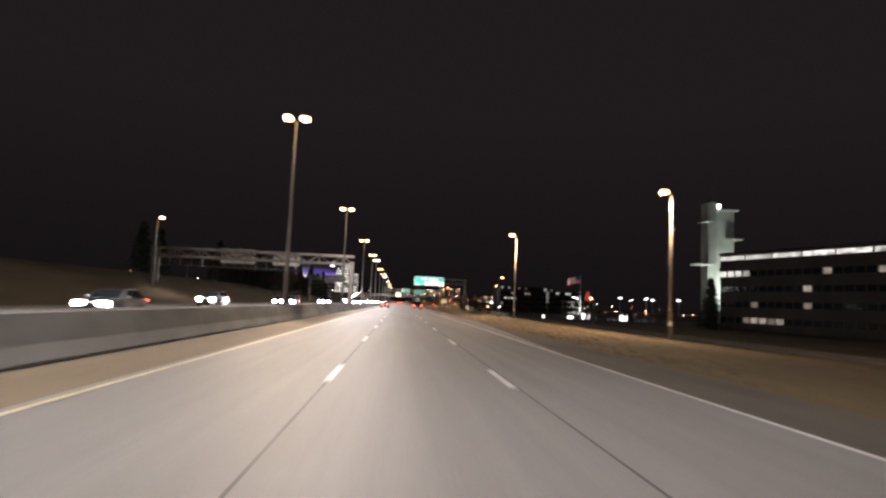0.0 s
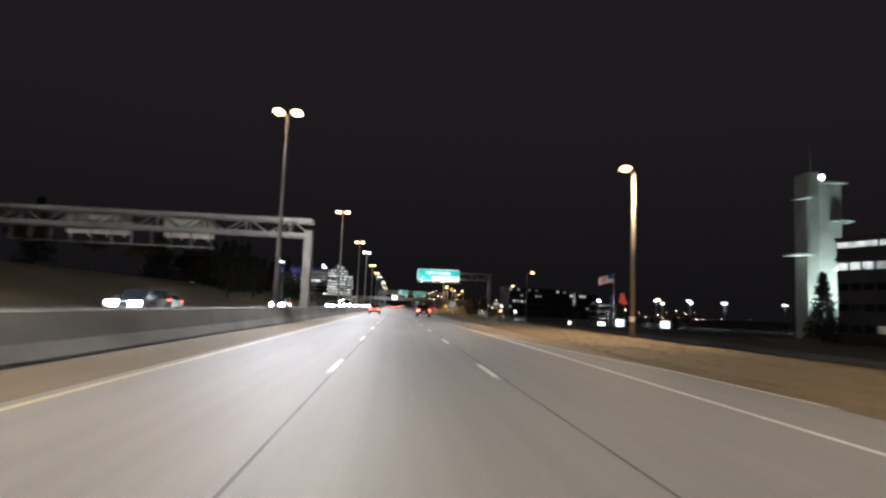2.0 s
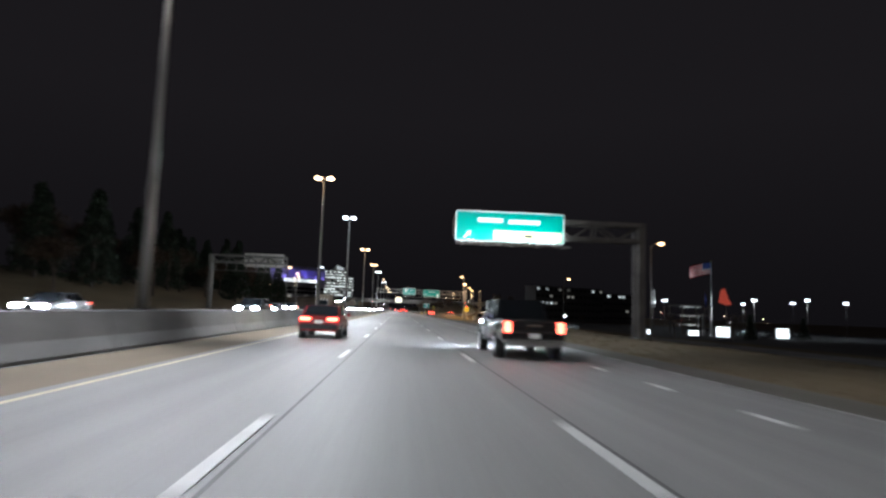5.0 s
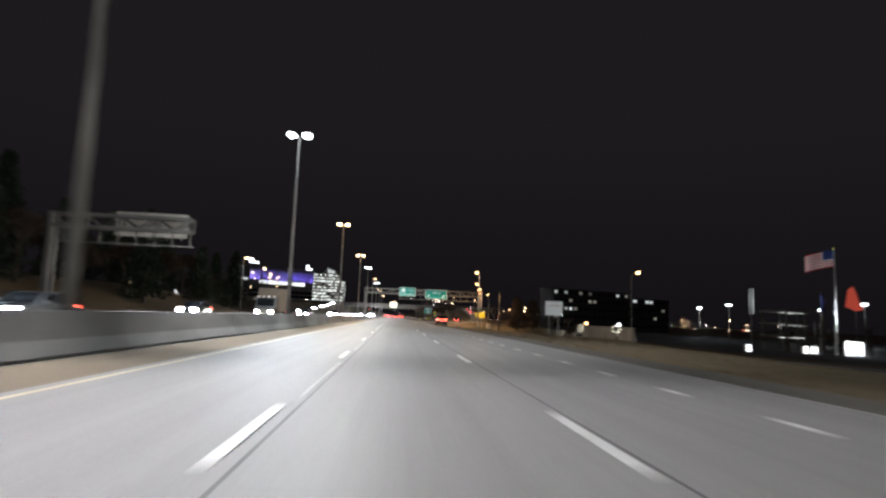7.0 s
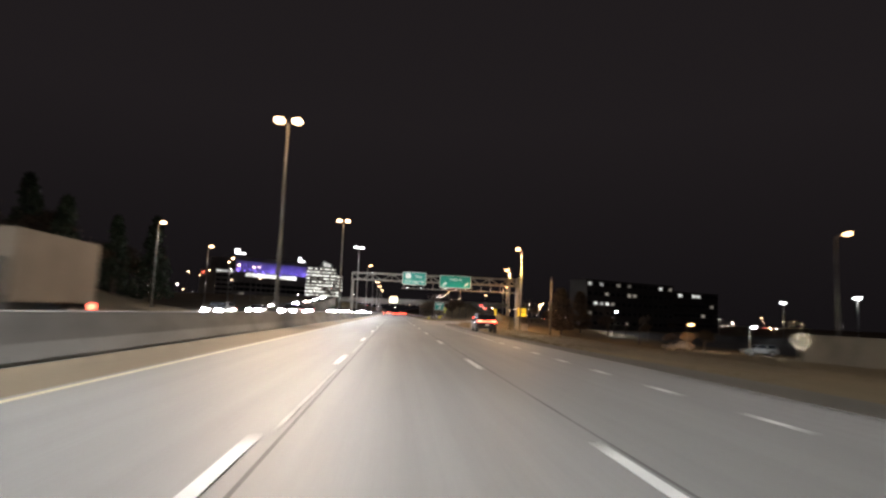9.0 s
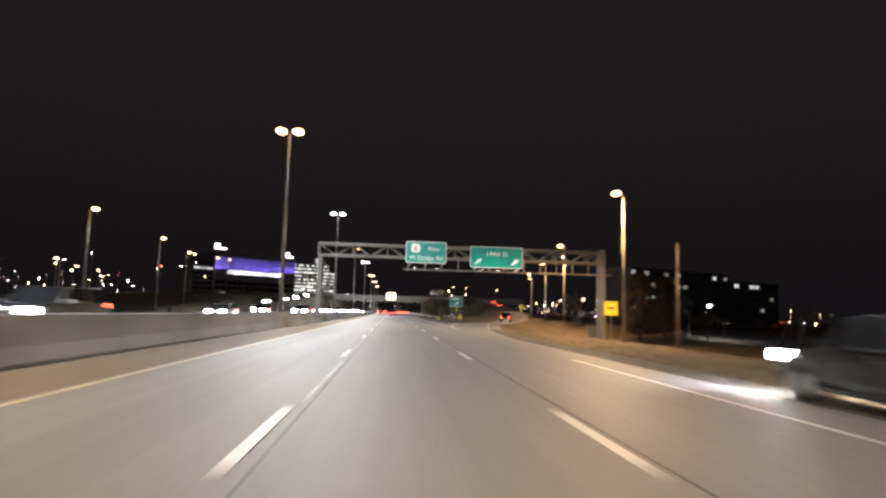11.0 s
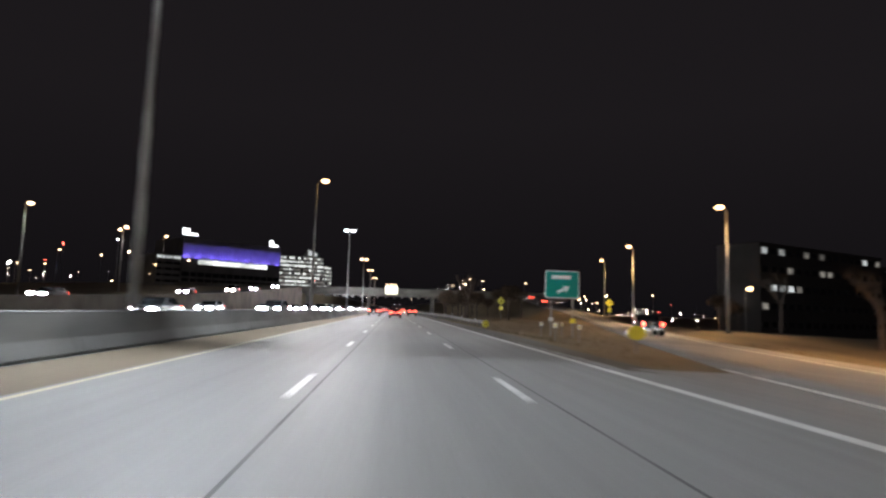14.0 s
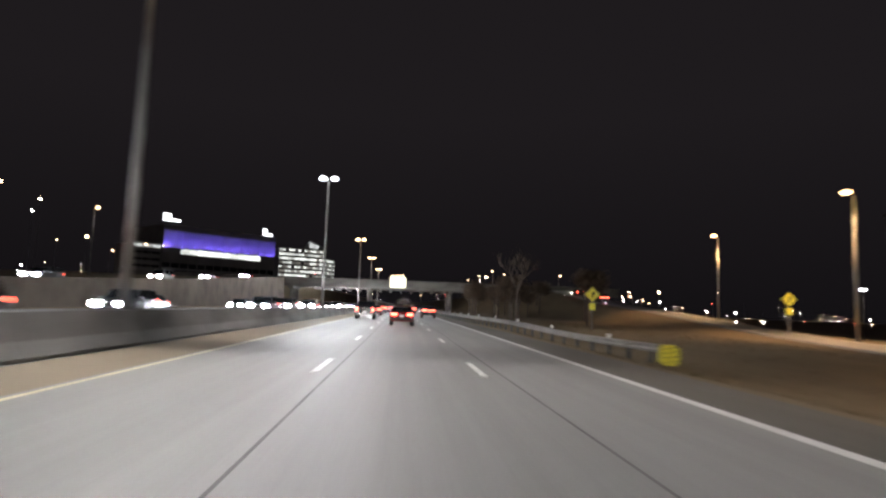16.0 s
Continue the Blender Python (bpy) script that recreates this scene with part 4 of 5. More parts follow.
for proto, x, y, w, c in ((low_s, 44.5, 306.0, 1500, SODIUM), (low_w, 49.0, 297.0, 900, LED), (copy_thing(low_s, pose(0, 0, 0)), 45.6, 407.5, 1800, SODIUM), (copy_thing(low_w, pose(0, 0, 0)), 55.6, 366.9, 1800, LED)):
    z = land(x, y)
    tall = 1.35 if y > 350 else 1.0
    proto.matrix_world = pose(x, y, z - 0.02) @ Matrix.Diagonal((1, 1, tall, 1))
    spot("lamp_light", (x + 0.9, y, z + 3.9 * tall), (x + 1.5, y, z), w, c)
for x, y in ((81.0, 277.0), (82.6, 277.6), (84.8, 276.6)):
    z = land(x, y)
    pl = thing("flagpole", "short bare white flagpole lit from below", "flagpole", group="short flagpoles")
    bm = bmesh.new()
    rod(bm, (x, y, z - 0.05), (x, y, z + 6.2), 0.09, 0.06, 10)
    part("pole", bm, WHITE, pl, smooth=True)
    bm = bmesh.new()
    ball(bm, (x, y, z + 6.25), 0.11)
    part("finial", bm, STEEL, pl, smooth=True)

# purple-lit building and its neighbour, far ahead
ob = thing("office_building", "large dark office building with purple-lit cladding and a white window band", "building")
A0, B0 = Vector((-130.0, 712.0, 0)), Vector((-80.0, 760.0, 0))
facade(ob, A0.x, A0.y, B0.x, B0.y, 40, 1.0, 41.0, 10, 14, lambda f, i: (3 if 2 <= i <= 11 else None) if f == 6 else (1 if f == 2 and i % 4 == 1 else 0 if f in (3, 4) else None), CLAD, glass=0.93, sill=0.7)
facade(ob, -141.5, 702.5, -130.6, 711.6, 30, 1.0, 30.0, 8, 3, lambda f, i: 2 if f == 7 else 0, CLAD, glass=0.93, sill=1.6)
ud = (B0 - A0).normalized()
nd = Vector((ud.y, -ud.x, 0))
for i in range(6):
    # an added shelf caps the lit cladding, blocking light from the wall above
    bm = bmesh.new()
    p, q = A0 + ud * (11.55 * i), A0 + ud * (11.55 * i + 11.55)
    outline(bm, [(v.x, v.y) for v in (p + nd * 0.1, q + nd * 0.1, q + nd * 1.4, p + nd * 1.4)], 37.6, 38.1, axis="z")
    part("light_stop_ledge", bm, PURPLE_WALL, ob)
    bm = bmesh.new()
    p, q = A0 + ud * (11.55 * i + 0.08), A0 + ud * (11.55 * i + 11.47)
    outline(bm, [(v.x, v.y) for v in (p + nd * 0.1, q + nd * 0.1, q + nd * 0.35, p + nd * 0.35)], 28.7, 37.4, axis="z")
    part("cladding_panel", bm, PURPLE_WALL, ob)
for i in range(9):
    p = A0 + ud * (2.5 + 8.0 * i)
    e = p + nd * 3.0
    bm = bmesh.new()
    rod(bm, (p.x, p.y, 28.3), (e.x, e.y, 28.0), 0.1, sides=6)
    ball(bm, (e.x, e.y, 28.1), 0.3)
    part("wall_washer", bm, BOLT, ob)
    spot("lamp_light", (e.x, e.y, 28.6), (p.x, p.y, 32.6), 1500, (0.22, 0.16, 1.0), 120, 0.9, 0.3)
for t, z, w in ((-1.0, 43.4, 9.5), (60.0, 42.0, 6.5)):
    p = A0 + ud * t
    for k, (dz, h, ww) in enumerate(((1.5, 2.2, 0.45), (-0.2, 1.3, 1.0))):
        bm = bmesh.new()
        q0, q1 = p + nd * 0.3, p + ud * w * ww + nd * 0.3
        outline(bm, [(v.x, v.y) for v in (q0, q1, q1 + nd * 0.2, q0 + nd * 0.2)], z + dz, z + dz + h, axis="z")
        part("roof_sign_bar", bm, LOGO, ob, "glowing white sign shape")
    bm = bmesh.new()
    for f in (0.15, 0.4):
        q = p + ud * w * f + nd * 0.05
        rod(bm, (q.x, q.y, 41.2), (q.x, q.y, z + 2.5), 0.08, sides=6)
    part("sign_post", bm, BOLT, ob)

ob = thing("office_building", "glass office building with rows of brightly lit floors", "building")
facade(ob, -113.0, 938.0, -73.0, 955.0, 34, 0.0, 50.7, 13, 15, random_lit(0.72, 0.22, 33, 3), CLAD, glass=0.92, sill=1.75)
facade(ob, -73.0, 955.2, -66.5, 975.0, 14, 0.0, 42.9, 11, 7, random_lit(0.5, 0.3, 35, 3), CLAD, glass=0.92, sill=1.75)
bm = bmesh.new()
outline(bm, [(-95, 51.1), (-78, 51.1), (-78, 55.5), (-88, 59.5)], 951, 968, axis="y")
part("penthouse", bm, PALE, ob)
bm = bmesh.new()
outline(bm, [(-88, 53.0), (-79.5, 52.2), (-79.5, 55.0), (-88, 58.2)], 950.6, 950.9, axis="y")
part("window", bm, PANE, ob)

# ---- lit shrubs and low wall ----
TANPLASTER = material("tan_plaster", (0.27, 0.225, 0.165), 0.9, vary=0.2, scale=2, fine=12)
lw = thing("garden_wall", "long low tan wall behind the verge", "wall", kind="structure")
bm = bmesh.new()
box(bm, 29.1, 238.6, land(29.3, 246) - 0.6, 29.5, 258.4, 0.82, 0.03)
part("wall_body", bm, TANPLASTER, lw)
bm = bmesh.new()
box(bm, 29.0, 238.5, 0.82, 29.6, 258.5, 0.93, 0.02)
part("coping", bm, TANPLASTER, lw)
BULB = glow("string_light_bulb", (1.0, 0.88, 0.66), 9.0)
LEAF = material("evergreen_leaf", (0.05, 0.075, 0.035), 0.7, vary=0.4, scale=0.5, fine=20, bump=0.0, by_object=0.1)
for x, y in ((28.2, 256.8), (26.9, 237.9)):
    z = land(x, y)
    sh = thing("light_wrapped_shrub", "clipped round shrub wrapped in small warm string lights", "shrub", group="lit shrubs")
    rr = random.Random(int(x))
    sz = 0.54
    bm = bmesh.new()
    cz = 0.45 if y > 250 else 0.62
    for _ in range(700):
        v = Vector((rr.gauss(0, 1), rr.gauss(0, 1), rr.gauss(0, 1))).normalized() * (0.26 + 0.24 * rr.random())
        m = Matrix.Translation((x + v.x, y + v.y, cz + v.z)) @ Euler((rr.random() * 6, rr.random() * 6, 0)).to_matrix().to_4x4()
        vs = [bm.verts.new(m @ Vector(p)) for p in ((-0.06, 0, 0), (0, -0.03, 0.02), (0.06, 0, 0), (0, 0.03, 0.02))]
        bm.faces.new(vs)
    rod(bm, (x, y, z - 0.05), (x, y, cz), 0.07, 0.04, 8)
    part("foliage", bm, LEAF, sh)
    bm = bmesh.new()
    for i in range(72):
        h = 1 - 2 * (i + 0.5) / 72
        a = i * 2.39996
        q = math.sqrt(1 - h * h) * rr.uniform(0.8, 1.12)
        bmesh.ops.create_icosphere(bm, subdivisions=1, radius=rr.uniform(0.014, 0.021), matrix=Matrix.Translation((x + sz * q * math.cos(a), y + sz * q * math.sin(a), cz + sz * h)))
    part("string_lights", bm, BULB, sh, "glowing warm string lights")

# ---- flags and lit signs ----
fp = thing("flagpole", "tall white flagpole flying a striped red, white and blue flag", "flagpole")
zb = land(83.2, 274)
bm = bmesh.new()
rod(bm, (83.2, 274, zb - 0.05), (83.2, 274, 17.4), 0.15, 0.08, 12)
part("pole", bm, WHITE, fp, smooth=True)
bm = bmesh.new()
ball(bm, (83.2, 274, 17.5), 0.16)
part("finial", bm, AMBER, fp, smooth=True)
RED = material("red_cloth", (0.55, 0.03, 0.03), 0.85, vary=0.15, scale=1, fine=20)
CLOTH = material("white_cloth", (0.75, 0.75, 0.74), 0.85, vary=0.1, scale=1, fine=20)
BLUE = material("blue_cloth", (0.03, 0.05, 0.22), 0.85, vary=0.15, scale=1, fine=20)


def cloth_strip(z0, z1, u0, u1, drop):
    """A waving strip of cloth between heights z0 and z1, from u0 to u1 along the fly."""
    bm = bmesh.new()
    prev = None
    for u in span(u0, u1, 0.25):
        wave = 0.28 * math.sin(1.7 * u) * min(1, u / 1.5)
        sag = drop * (u / 6.0) ** 1.3
        row = [bm.verts.new((83.1 - u, 274 + wave, z - sag)) for z in (z0, z1)]
        if prev:
            bm.faces.new((prev[0], row[0], row[1], prev[1]))
        prev = row
    bmesh.ops.solidify(bm, geom=bm.faces[:], thickness=0.02)
    return bm


for i in range(13):
    h = 3.2 / 13
    part("stripe", cloth_strip(17.1 - h * (i + 1), 17.1 - h * i, 2.4 if i < 7 else 0, 6.0, 1.5), RED if i % 2 == 0 else CLOTH, fp)
part("canton", cloth_strip(17.1 - 7 * 3.2 / 13, 17.1, 0, 2.4, 1.5), BLUE, fp)
f2 = thing("flagpole", "shorter slim metal flagpole with furled cloth", "flagpole")
zb = land(83.9, 279.0)
bm = bmesh.new()
rod(bm, (83.9, 279.0, zb - 0.05), (83.9, 279.0, 9.4), 0.1, 0.06, 10)
part("pole", bm, STEEL, f2, smooth=True)
bm = bmesh.new()
outline(bm, [(84.0, 8.8), (84.4, 8.2), (84.6, 5.4), (84.1, 4.8)], 278.9, 279.1, bevel=0.04)
part("cloth", bm, BLUE, f2)
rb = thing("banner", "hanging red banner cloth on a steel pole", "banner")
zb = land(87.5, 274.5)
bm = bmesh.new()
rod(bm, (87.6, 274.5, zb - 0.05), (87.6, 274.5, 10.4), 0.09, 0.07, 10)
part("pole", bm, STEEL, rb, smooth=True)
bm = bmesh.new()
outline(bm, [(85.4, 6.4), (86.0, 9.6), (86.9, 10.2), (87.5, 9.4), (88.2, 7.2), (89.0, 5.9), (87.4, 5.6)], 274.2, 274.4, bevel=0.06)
# the cloth's own glow replaces floodlight falling on it
part("cloth", bm, glow("red_cloth_added_glow", (1.0, 0.15, 0.09), 0.3, (0.6, 0.04, 0.03)), rb, "red banner cloth, floodlight put into its colour as glow")
BOXSIGN = glow("lit_white_sign", (0.95, 1.0, 1.0), 2.6)
for x, y, w, h in ((85.6, 272.6, 1.8, 2.5), (79.0, 275.5, 1.4, 1.3), (105.0, 277, 1.8, 2.6), (66.4, 275, 0.5, 1.2)):
    z = land(x, y)
    bs = thing("lit_box_sign", "bright white internally lit box sign near the ground", "sign", group="lit box signs")
    bm = bmesh.new()
    box(bm, x - w - 0.1, y, z - 0.05, x + w + 0.1, y + 0.6, z + h + 0.25, 0.04)
    part("cabinet", bm, ALU, bs)
    bm = bmesh.new()
    box(bm, x - w, y - 0.03, z + 0.15, x + w, y - 0.005, z + h + 0.1)
    part("panel", bm, BOXSIGN, bs, "glowing white panel")
py = thing("lit_pylon", "slim steel pylon with two upright glowing tubes near its top", "pylon sign")
zb = land(68.7, 277.8)
bm = bmesh.new()
rod(bm, (68.7, 277.8, zb - 0.05), (68.7, 277.8, 9.3), 0.11, 0.09, 10)
part("post", bm, STEEL, py, smooth=True)
for dx in (-0.33, 0.33):
    bm = bmesh.new()
    rod(bm, (68.7 + dx, 277.7, 4.4), (68.7 + dx, 277.7, 9.2), 0.07, 0.07, 8)
    part("tube_light", bm, PANE, py, "glowing white tube")
for z in (4.5, 9.0):
    bm = bmesh.new()
    box(bm, 68.3, 277.66, z, 69.1, 277.86, z + 0.1)
    part("bracket", bm, STEEL, py)
for fx, fy, tx, ty, tz, w in ((81.0, 271.0, 80.5, 274.0, 14.5, 26000), (84.6, 270.6, 83.4, 277.0, 3.6, 5000)):
    fl = thing("floodlight", "small ground floodlight aimed up at the flagpoles", "floodlight", group="flag floodlights")
    zb = land(fx, fy)
    bm = bmesh.new()
    box(bm, fx - 0.2, fy - 0.2, zb - 0.05, fx + 0.2, fy + 0.2, zb + 0.3, 0.04)
    part("housing", bm, BOLT, fl)
    bm = bmesh.new()
    box(bm, fx - 0.15, fy - 0.15, zb + 0.302, fx + 0.15, fy + 0.15, zb + 0.315)
    part("lens", bm, BOWL_L, fl)
    spot("lamp_light", (fx, fy, zb + 0.6), (tx, ty, tz), w, (0.95, 1.0, 1.0), 50, 0.6, 0.15)
dk = thing("open_deck", "open three-level white concrete frame behind the flagpoles", "building")
zb = land(84, 285)
for x in (80.0, 84.0, 88.0):
    for y in (284.0, 292.0):
        bm = bmesh.new()
        box(bm, x - 0.2, y - 0.2, zb - 0.1, x + 0.2, y + 0.2, 5.6, 0.02)
        part("column", bm, BRIDGE, dk)
for z in (0.0, 2.6, 5.2):
    bm = bmesh.new()
    box(bm, 79.5, 283.4, z, 88.5, 292.6, z + 0.45, 0.03)
    part("slab", bm, BRIDGE, dk)
    # added tube under each slab, only to brighten the deck
    bm = bmesh.new()
    box(bm, 81.0, 287.5, z - 0.12, 87.0, 288.0, z - 0.02)
    part("tube_light", bm, PANE_HOT, dk, "added glowing tube that brightens the deck slabs")

# lamps of the car parks beyond, and lamps on the far side
lot_l = column(11.4, (-1, 1), 0.35, 0.1, BOWL_L, "slim car park lamp with two cool white heads", "car park lamps")
ulot = []
for x, y in ((112.7, 302.8), (121.1, 289.5), (137.6, 320.5), (144.0, 303.2), (162.3, 289.0), (150, 262), (118, 392), (100, 340), (138, 352), (104, 506), (140, 485)):
    place(lot_l, ulot, pose(x, y, land(x, y) - 0.04, 0, 0, 20))
    spot("lamp_light", (x, y, land(x, y) + 11.1), (x, y, 0), 1500, LED, 165, 0.5)
yard = copy_thing(lot_l, pose(98.1, 174.3, -2.44))
yard.scale = (1, 1, 1.42)
front_s = column(7.5, (-1,), 0.5, 0.09, BOWL_W, "slim steel street lamp beside the frontage road, lit warm white", "frontage lamps")
front_s.matrix_world = pose(56.0, 172.0, land(56.0, 172.0) - 0.04)
lot_w = column(9.5, (1,), 0.4, 0.1, BOWL_W, "distant street lamp with one warm head", "distant street lamps")
uw = []
for x, y in ((-70, 395), (-84, 420), (-96, 452), (-110, 430), (-128, 470), (-90, 500), (-120, 520), (-150, 500), (-75, 560), (-100, 590), (-142, 570), (-165, 620),
             (20, 640), (34, 600), (47, 655), (60, 720), (28, 760), (78, 690), (15, 820), (55, 585), (63, 600), (72, 560), (95, 610), (120, 660), (36, 700), (100, 740)):
    place(lot_w, uw, pose(x, y, land(x, y) - 0.04, 0, 0, (x * 7) % 360))

# uncountable far town lights on short posts
TOWN = [glow("town_light_white", (1.0, 0.95, 0.85), 45), glow("town_light_warm", (1.0, 0.68, 0.36), 40), glow("town_light_red", (1.0, 0.10, 0.06), 20)]
rt = random.Random(12)
for mi, (count, lab) in enumerate(((85, "many small distant white lights of a town on posts"), (70, "many small distant warm lights of a town on posts"), (22, "small distant red lights on posts"))):
    bm, bl = bmesh.new(), bmesh.new()
    for k in range(count + (60, 34, 10)[mi]):
        if k < count:
            y = rt.uniform(580, 1300)
            x = rt.uniform(-0.62, 0.85) * (y - 300)
            if -70 < x < 14 and y < 760:
                x += 130
        elif k % 3:
            y = rt.uniform(470, 760)
            x = rt.uniform(-1.0, -0.42) * (y - 330)
        else:
            y = rt.uniform(570, 860)
            x = rt.uniform(20, 170)
        z = land(x, y)
        h = rt.choice((2.5, 4, 6, 9, 12)) + (rt.random() * 6 if x < -60 else 0)
        rod(bm, (x, y, z - 0.1), (x, y, z + h), 0.08, 0.05, 4)
        bmesh.ops.create_icosphere(bl, subdivisions=1, radius=0.11 + 0.24 * rt.random() ** 2, matrix=Matrix.Translation((x, y, z + h)))
    far = part("town_lights", bl, TOWN[mi])
    tagged(far, lab, "town lights", kind="stuff")
    part("light_posts", bm, BOLT, far)


# ---- trees ----
BARK = material("bark", (0.13, 0.10, 0.08), 0.9, vary=0.35, scale=0.6, fine=25, stretch=(3, 3, 0.6), bump=0.4)
BROWN_LEAF = material("brown_dry_leaf", (0.095, 0.060, 0.036), 0.85, vary=0.4, scale=0.8, fine=12, bump=0.0)
NEEDLE = material("conifer_needle", (0.035, 0.055, 0.03), 0.8, vary=0.4, scale=0.8, fine=12, bump=0.0)


def limbs(bm, tips, rr, p, d, length, r, depth):
    q = p + d * length
    rod(bm, p, q, r, r * 0.62, 6 if depth > 1 else 4, caps=False)
    if depth == 0:
        tips.append(q)
        return
    for _ in range(3 if depth > 1 else 4):
        nd2 = (d + Vector((rr.uniform(-0.75, 0.75), rr.uniform(-0.75, 0.75), rr.uniform(-0.1, 0.55)))).normalized()
        limbs(bm, tips, rr, p + d * length * rr.uniform(0.6, 1.0), nd2, length * rr.uniform(0.55, 0.78), r * 0.55, depth - 1)


def leaf_clumps(bm, tips, rr, n, spread, size):
    for t in tips:
        for _ in range(n):
            c = t + Vector((rr.gauss(0, spread), rr.gauss(0, spread), rr.gauss(0, spread * 0.8)))
            m = Matrix.Translation(c) @ Euler((rr.random() * 6.3, rr.random() * 6.3, rr.random() * 6.3)).to_matrix().to_4x4()
            s = size * rr.uniform(0.6, 1.3)
            bm.faces.new([bm.verts.new(m @ Vector(v)) for v in ((-s, 0, 0), (0, -s * 0.5, s * 0.2), (s, 0, 0), (0, s * 0.5, s * 0.2))])


def tree(kind, h, seed, label):
    rr = random.Random(seed)
    base = thing("tree", label, "tree", group="roadside trees")
    bm, tips = bmesh.new(), []
    if kind == "conifer":
        rod(bm, (0, 0, -0.1), (0, 0, h), 0.02 * h, 0.02, 8)
        for i in range(46):
            z = h * (0.08 + 0.9 * i / 46)
            reach = 0.27 * h * (1 - z / h) + 0.15
            for k in range(5):
                a = rr.random() * 6.3
                e = Vector((reach * math.cos(a), reach * math.sin(a), z - 0.18 * reach))
                rod(bm, (0, 0, z), e, 0.03, 0.01, 4, caps=False)
                for f in (0.35, 0.6, 0.8, 1.0):
                    tips.append(Vector((0, 0, z)).lerp(e, f))
        part("trunk", bm, BARK, base)
        bm = bmesh.new()
        leaf_clumps(bm, tips, rr, 3, 0.14, 0.22)
        part("crown", bm, NEEDLE, base)
        return base
    if kind == "oak":
        rod(bm, (0, 0, -0.1), (0, 0, h * 0.95), 0.024 * h, 0.03, 8)
        for i in range(150):
            f = 0.1 + 0.86 * (i + rr.random()) / 150
            reach = h * 0.40 * min(1.0, 0.55 + f * 1.6) * (1 - f) ** 0.62 * rr.uniform(0.7, 1.08)
            a = rr.random() * 6.3
            e = Vector((reach * math.cos(a), reach * math.sin(a), f * h + 0.12 * reach))
            rod(bm, (0, 0, f * h - 0.1 * reach), e, 0.05 * (1 - f) + 0.015, 0.008, 4, caps=False)
            tips += [Vector((0, 0, f * h)).lerp(e, q) for q in (0.45, 0.7, 0.88, 1.0)]
        part("trunk", bm, BARK, base)
        bm = bmesh.new()
        leaf_clumps(bm, tips, rr, 13, 0.30, 0.17)
        part("crown", bm, BROWN_LEAF, base)
        return base
    limbs(bm, tips, rr, Vector((0, 0, -0.1)), Vector((0.03, 0.02, 1)).normalized(), h * 0.34, h * 0.024, 4)
    part("trunk", bm, BARK, base)
    bm = bmesh.new()
    leaf_clumps(bm, tips, rr, 22 if kind == "leafy" else 2, 0.40, 0.15 if kind == "leafy" else 0.07)
    part("crown", bm, BROWN_LEAF, base)
    return base


t_bare = tree("bare", 9.0, 3, "bare winter tree with fine dark twigs")
t_leafy = tree("leafy", 7.5, 8, "rounded tree still holding dry brown leaves")
t_oak = tree("oak", 10.5, 12, "broad pyramid-shaped tree thick with dry russet leaves")
t_fir = tree("conifer", 9.5, 5, "dark green pointed conifer")
ub, uy, uc, uo = [], [], [], []
rt = random.Random(31)
spots = [("bare", 58.4, 366.2, 0.5), ("oak", 38.6, 355.6, 0.98), ("oak", 44.8, 360.5, 0.9), ("leafy", 50.5, 357.0, 0.9), ("leafy", 40.5, 366.0, 0.8), ("leafy", 45.0, 413.0, 0.8), ("fir", 89.2, 168, 1.5), ("fir", 86.0, 162, 0.8), ("bare", 34, 372, 0.9), ("bare", 40, 392, 1.0), ("leafy", 52, 420, 0.8), ("bare", 47, 330, 0.9),
         ("bare", 79.0, 282.0, 0.75), ("bare", 92.5, 276.5, 0.85), ("bare", 64, 255, 0.8), ("bare", 70, 262, 0.7), ("leafy", 44, 300, 0.6), ("leafy", 55, 345, 0.7), ("bare", 58, 378, 1.1), ("leafy", 46.5, 309.0, 0.55), ("leafy", 41.0, 304.0, 0.45)]
for i in range(26):
    y = 20 + i * 12.5 + rt.uniform(-4, 4)
    if not 88 < y < 112 and not 218 < y < 234:
        spots.append((rt.choice(("bare", "leafy", "leafy", "fir")), rt.uniform(-58, -46), y, rt.uniform(0.9, 1.4)))
for i in range(30):
    spots.append((("leafy", "fir", "leafy", "fir")[i % 4], -38.0 - 4.0 * (i % 3) - 1.1 * (i % 5), 186 + i * 4.9, 1.15 + 0.1 * (i % 4)))
for i in range(22):
    spots.append((("fir", "leafy")[i % 2], -54.0 - 3.0 * (i % 3), 190 + i * 6.6, 1.3 + 0.1 * (i % 3)))
for i in range(16):
    spots.append((rt.choice(("bare", "leafy", "leafy")), rt.uniform(9, 30) + i * 0.3, 446 + i * 5.5 + rt.uniform(-2, 2), rt.uniform(0.8, 1.25)))
for i in range(14):
    spots.append((rt.choice(("bare", "leafy", "fir")), rt.uniform(60, 150), rt.uniform(200, 420), rt.uniform(0.5, 0.9)))
for k, x, y, s in spots:
    proto, used = {"bare": (t_bare, ub), "leafy": (t_leafy, uy), "fir": (t_fir, uc), "oak": (t_oak, uo)}[k]
    m = pose(x, y, land(x, y) - 0.05, 0, 0, rt.uniform(0, 360))
    o = place(proto, used, m)
    o.scale = (s, s, s * rt.uniform(0.9, 1.1))


# ---- vehicles ----
GLASS = material("tinted_car_glass", (0.015, 0.017, 0.02), 0.08, vary=0.1, scale=2, fine=3, bump=0.0)
TYRE = material("tyre_rubber", (0.02, 0.02, 0.02), 0.85, vary=0.3, scale=0.3, fine=60)
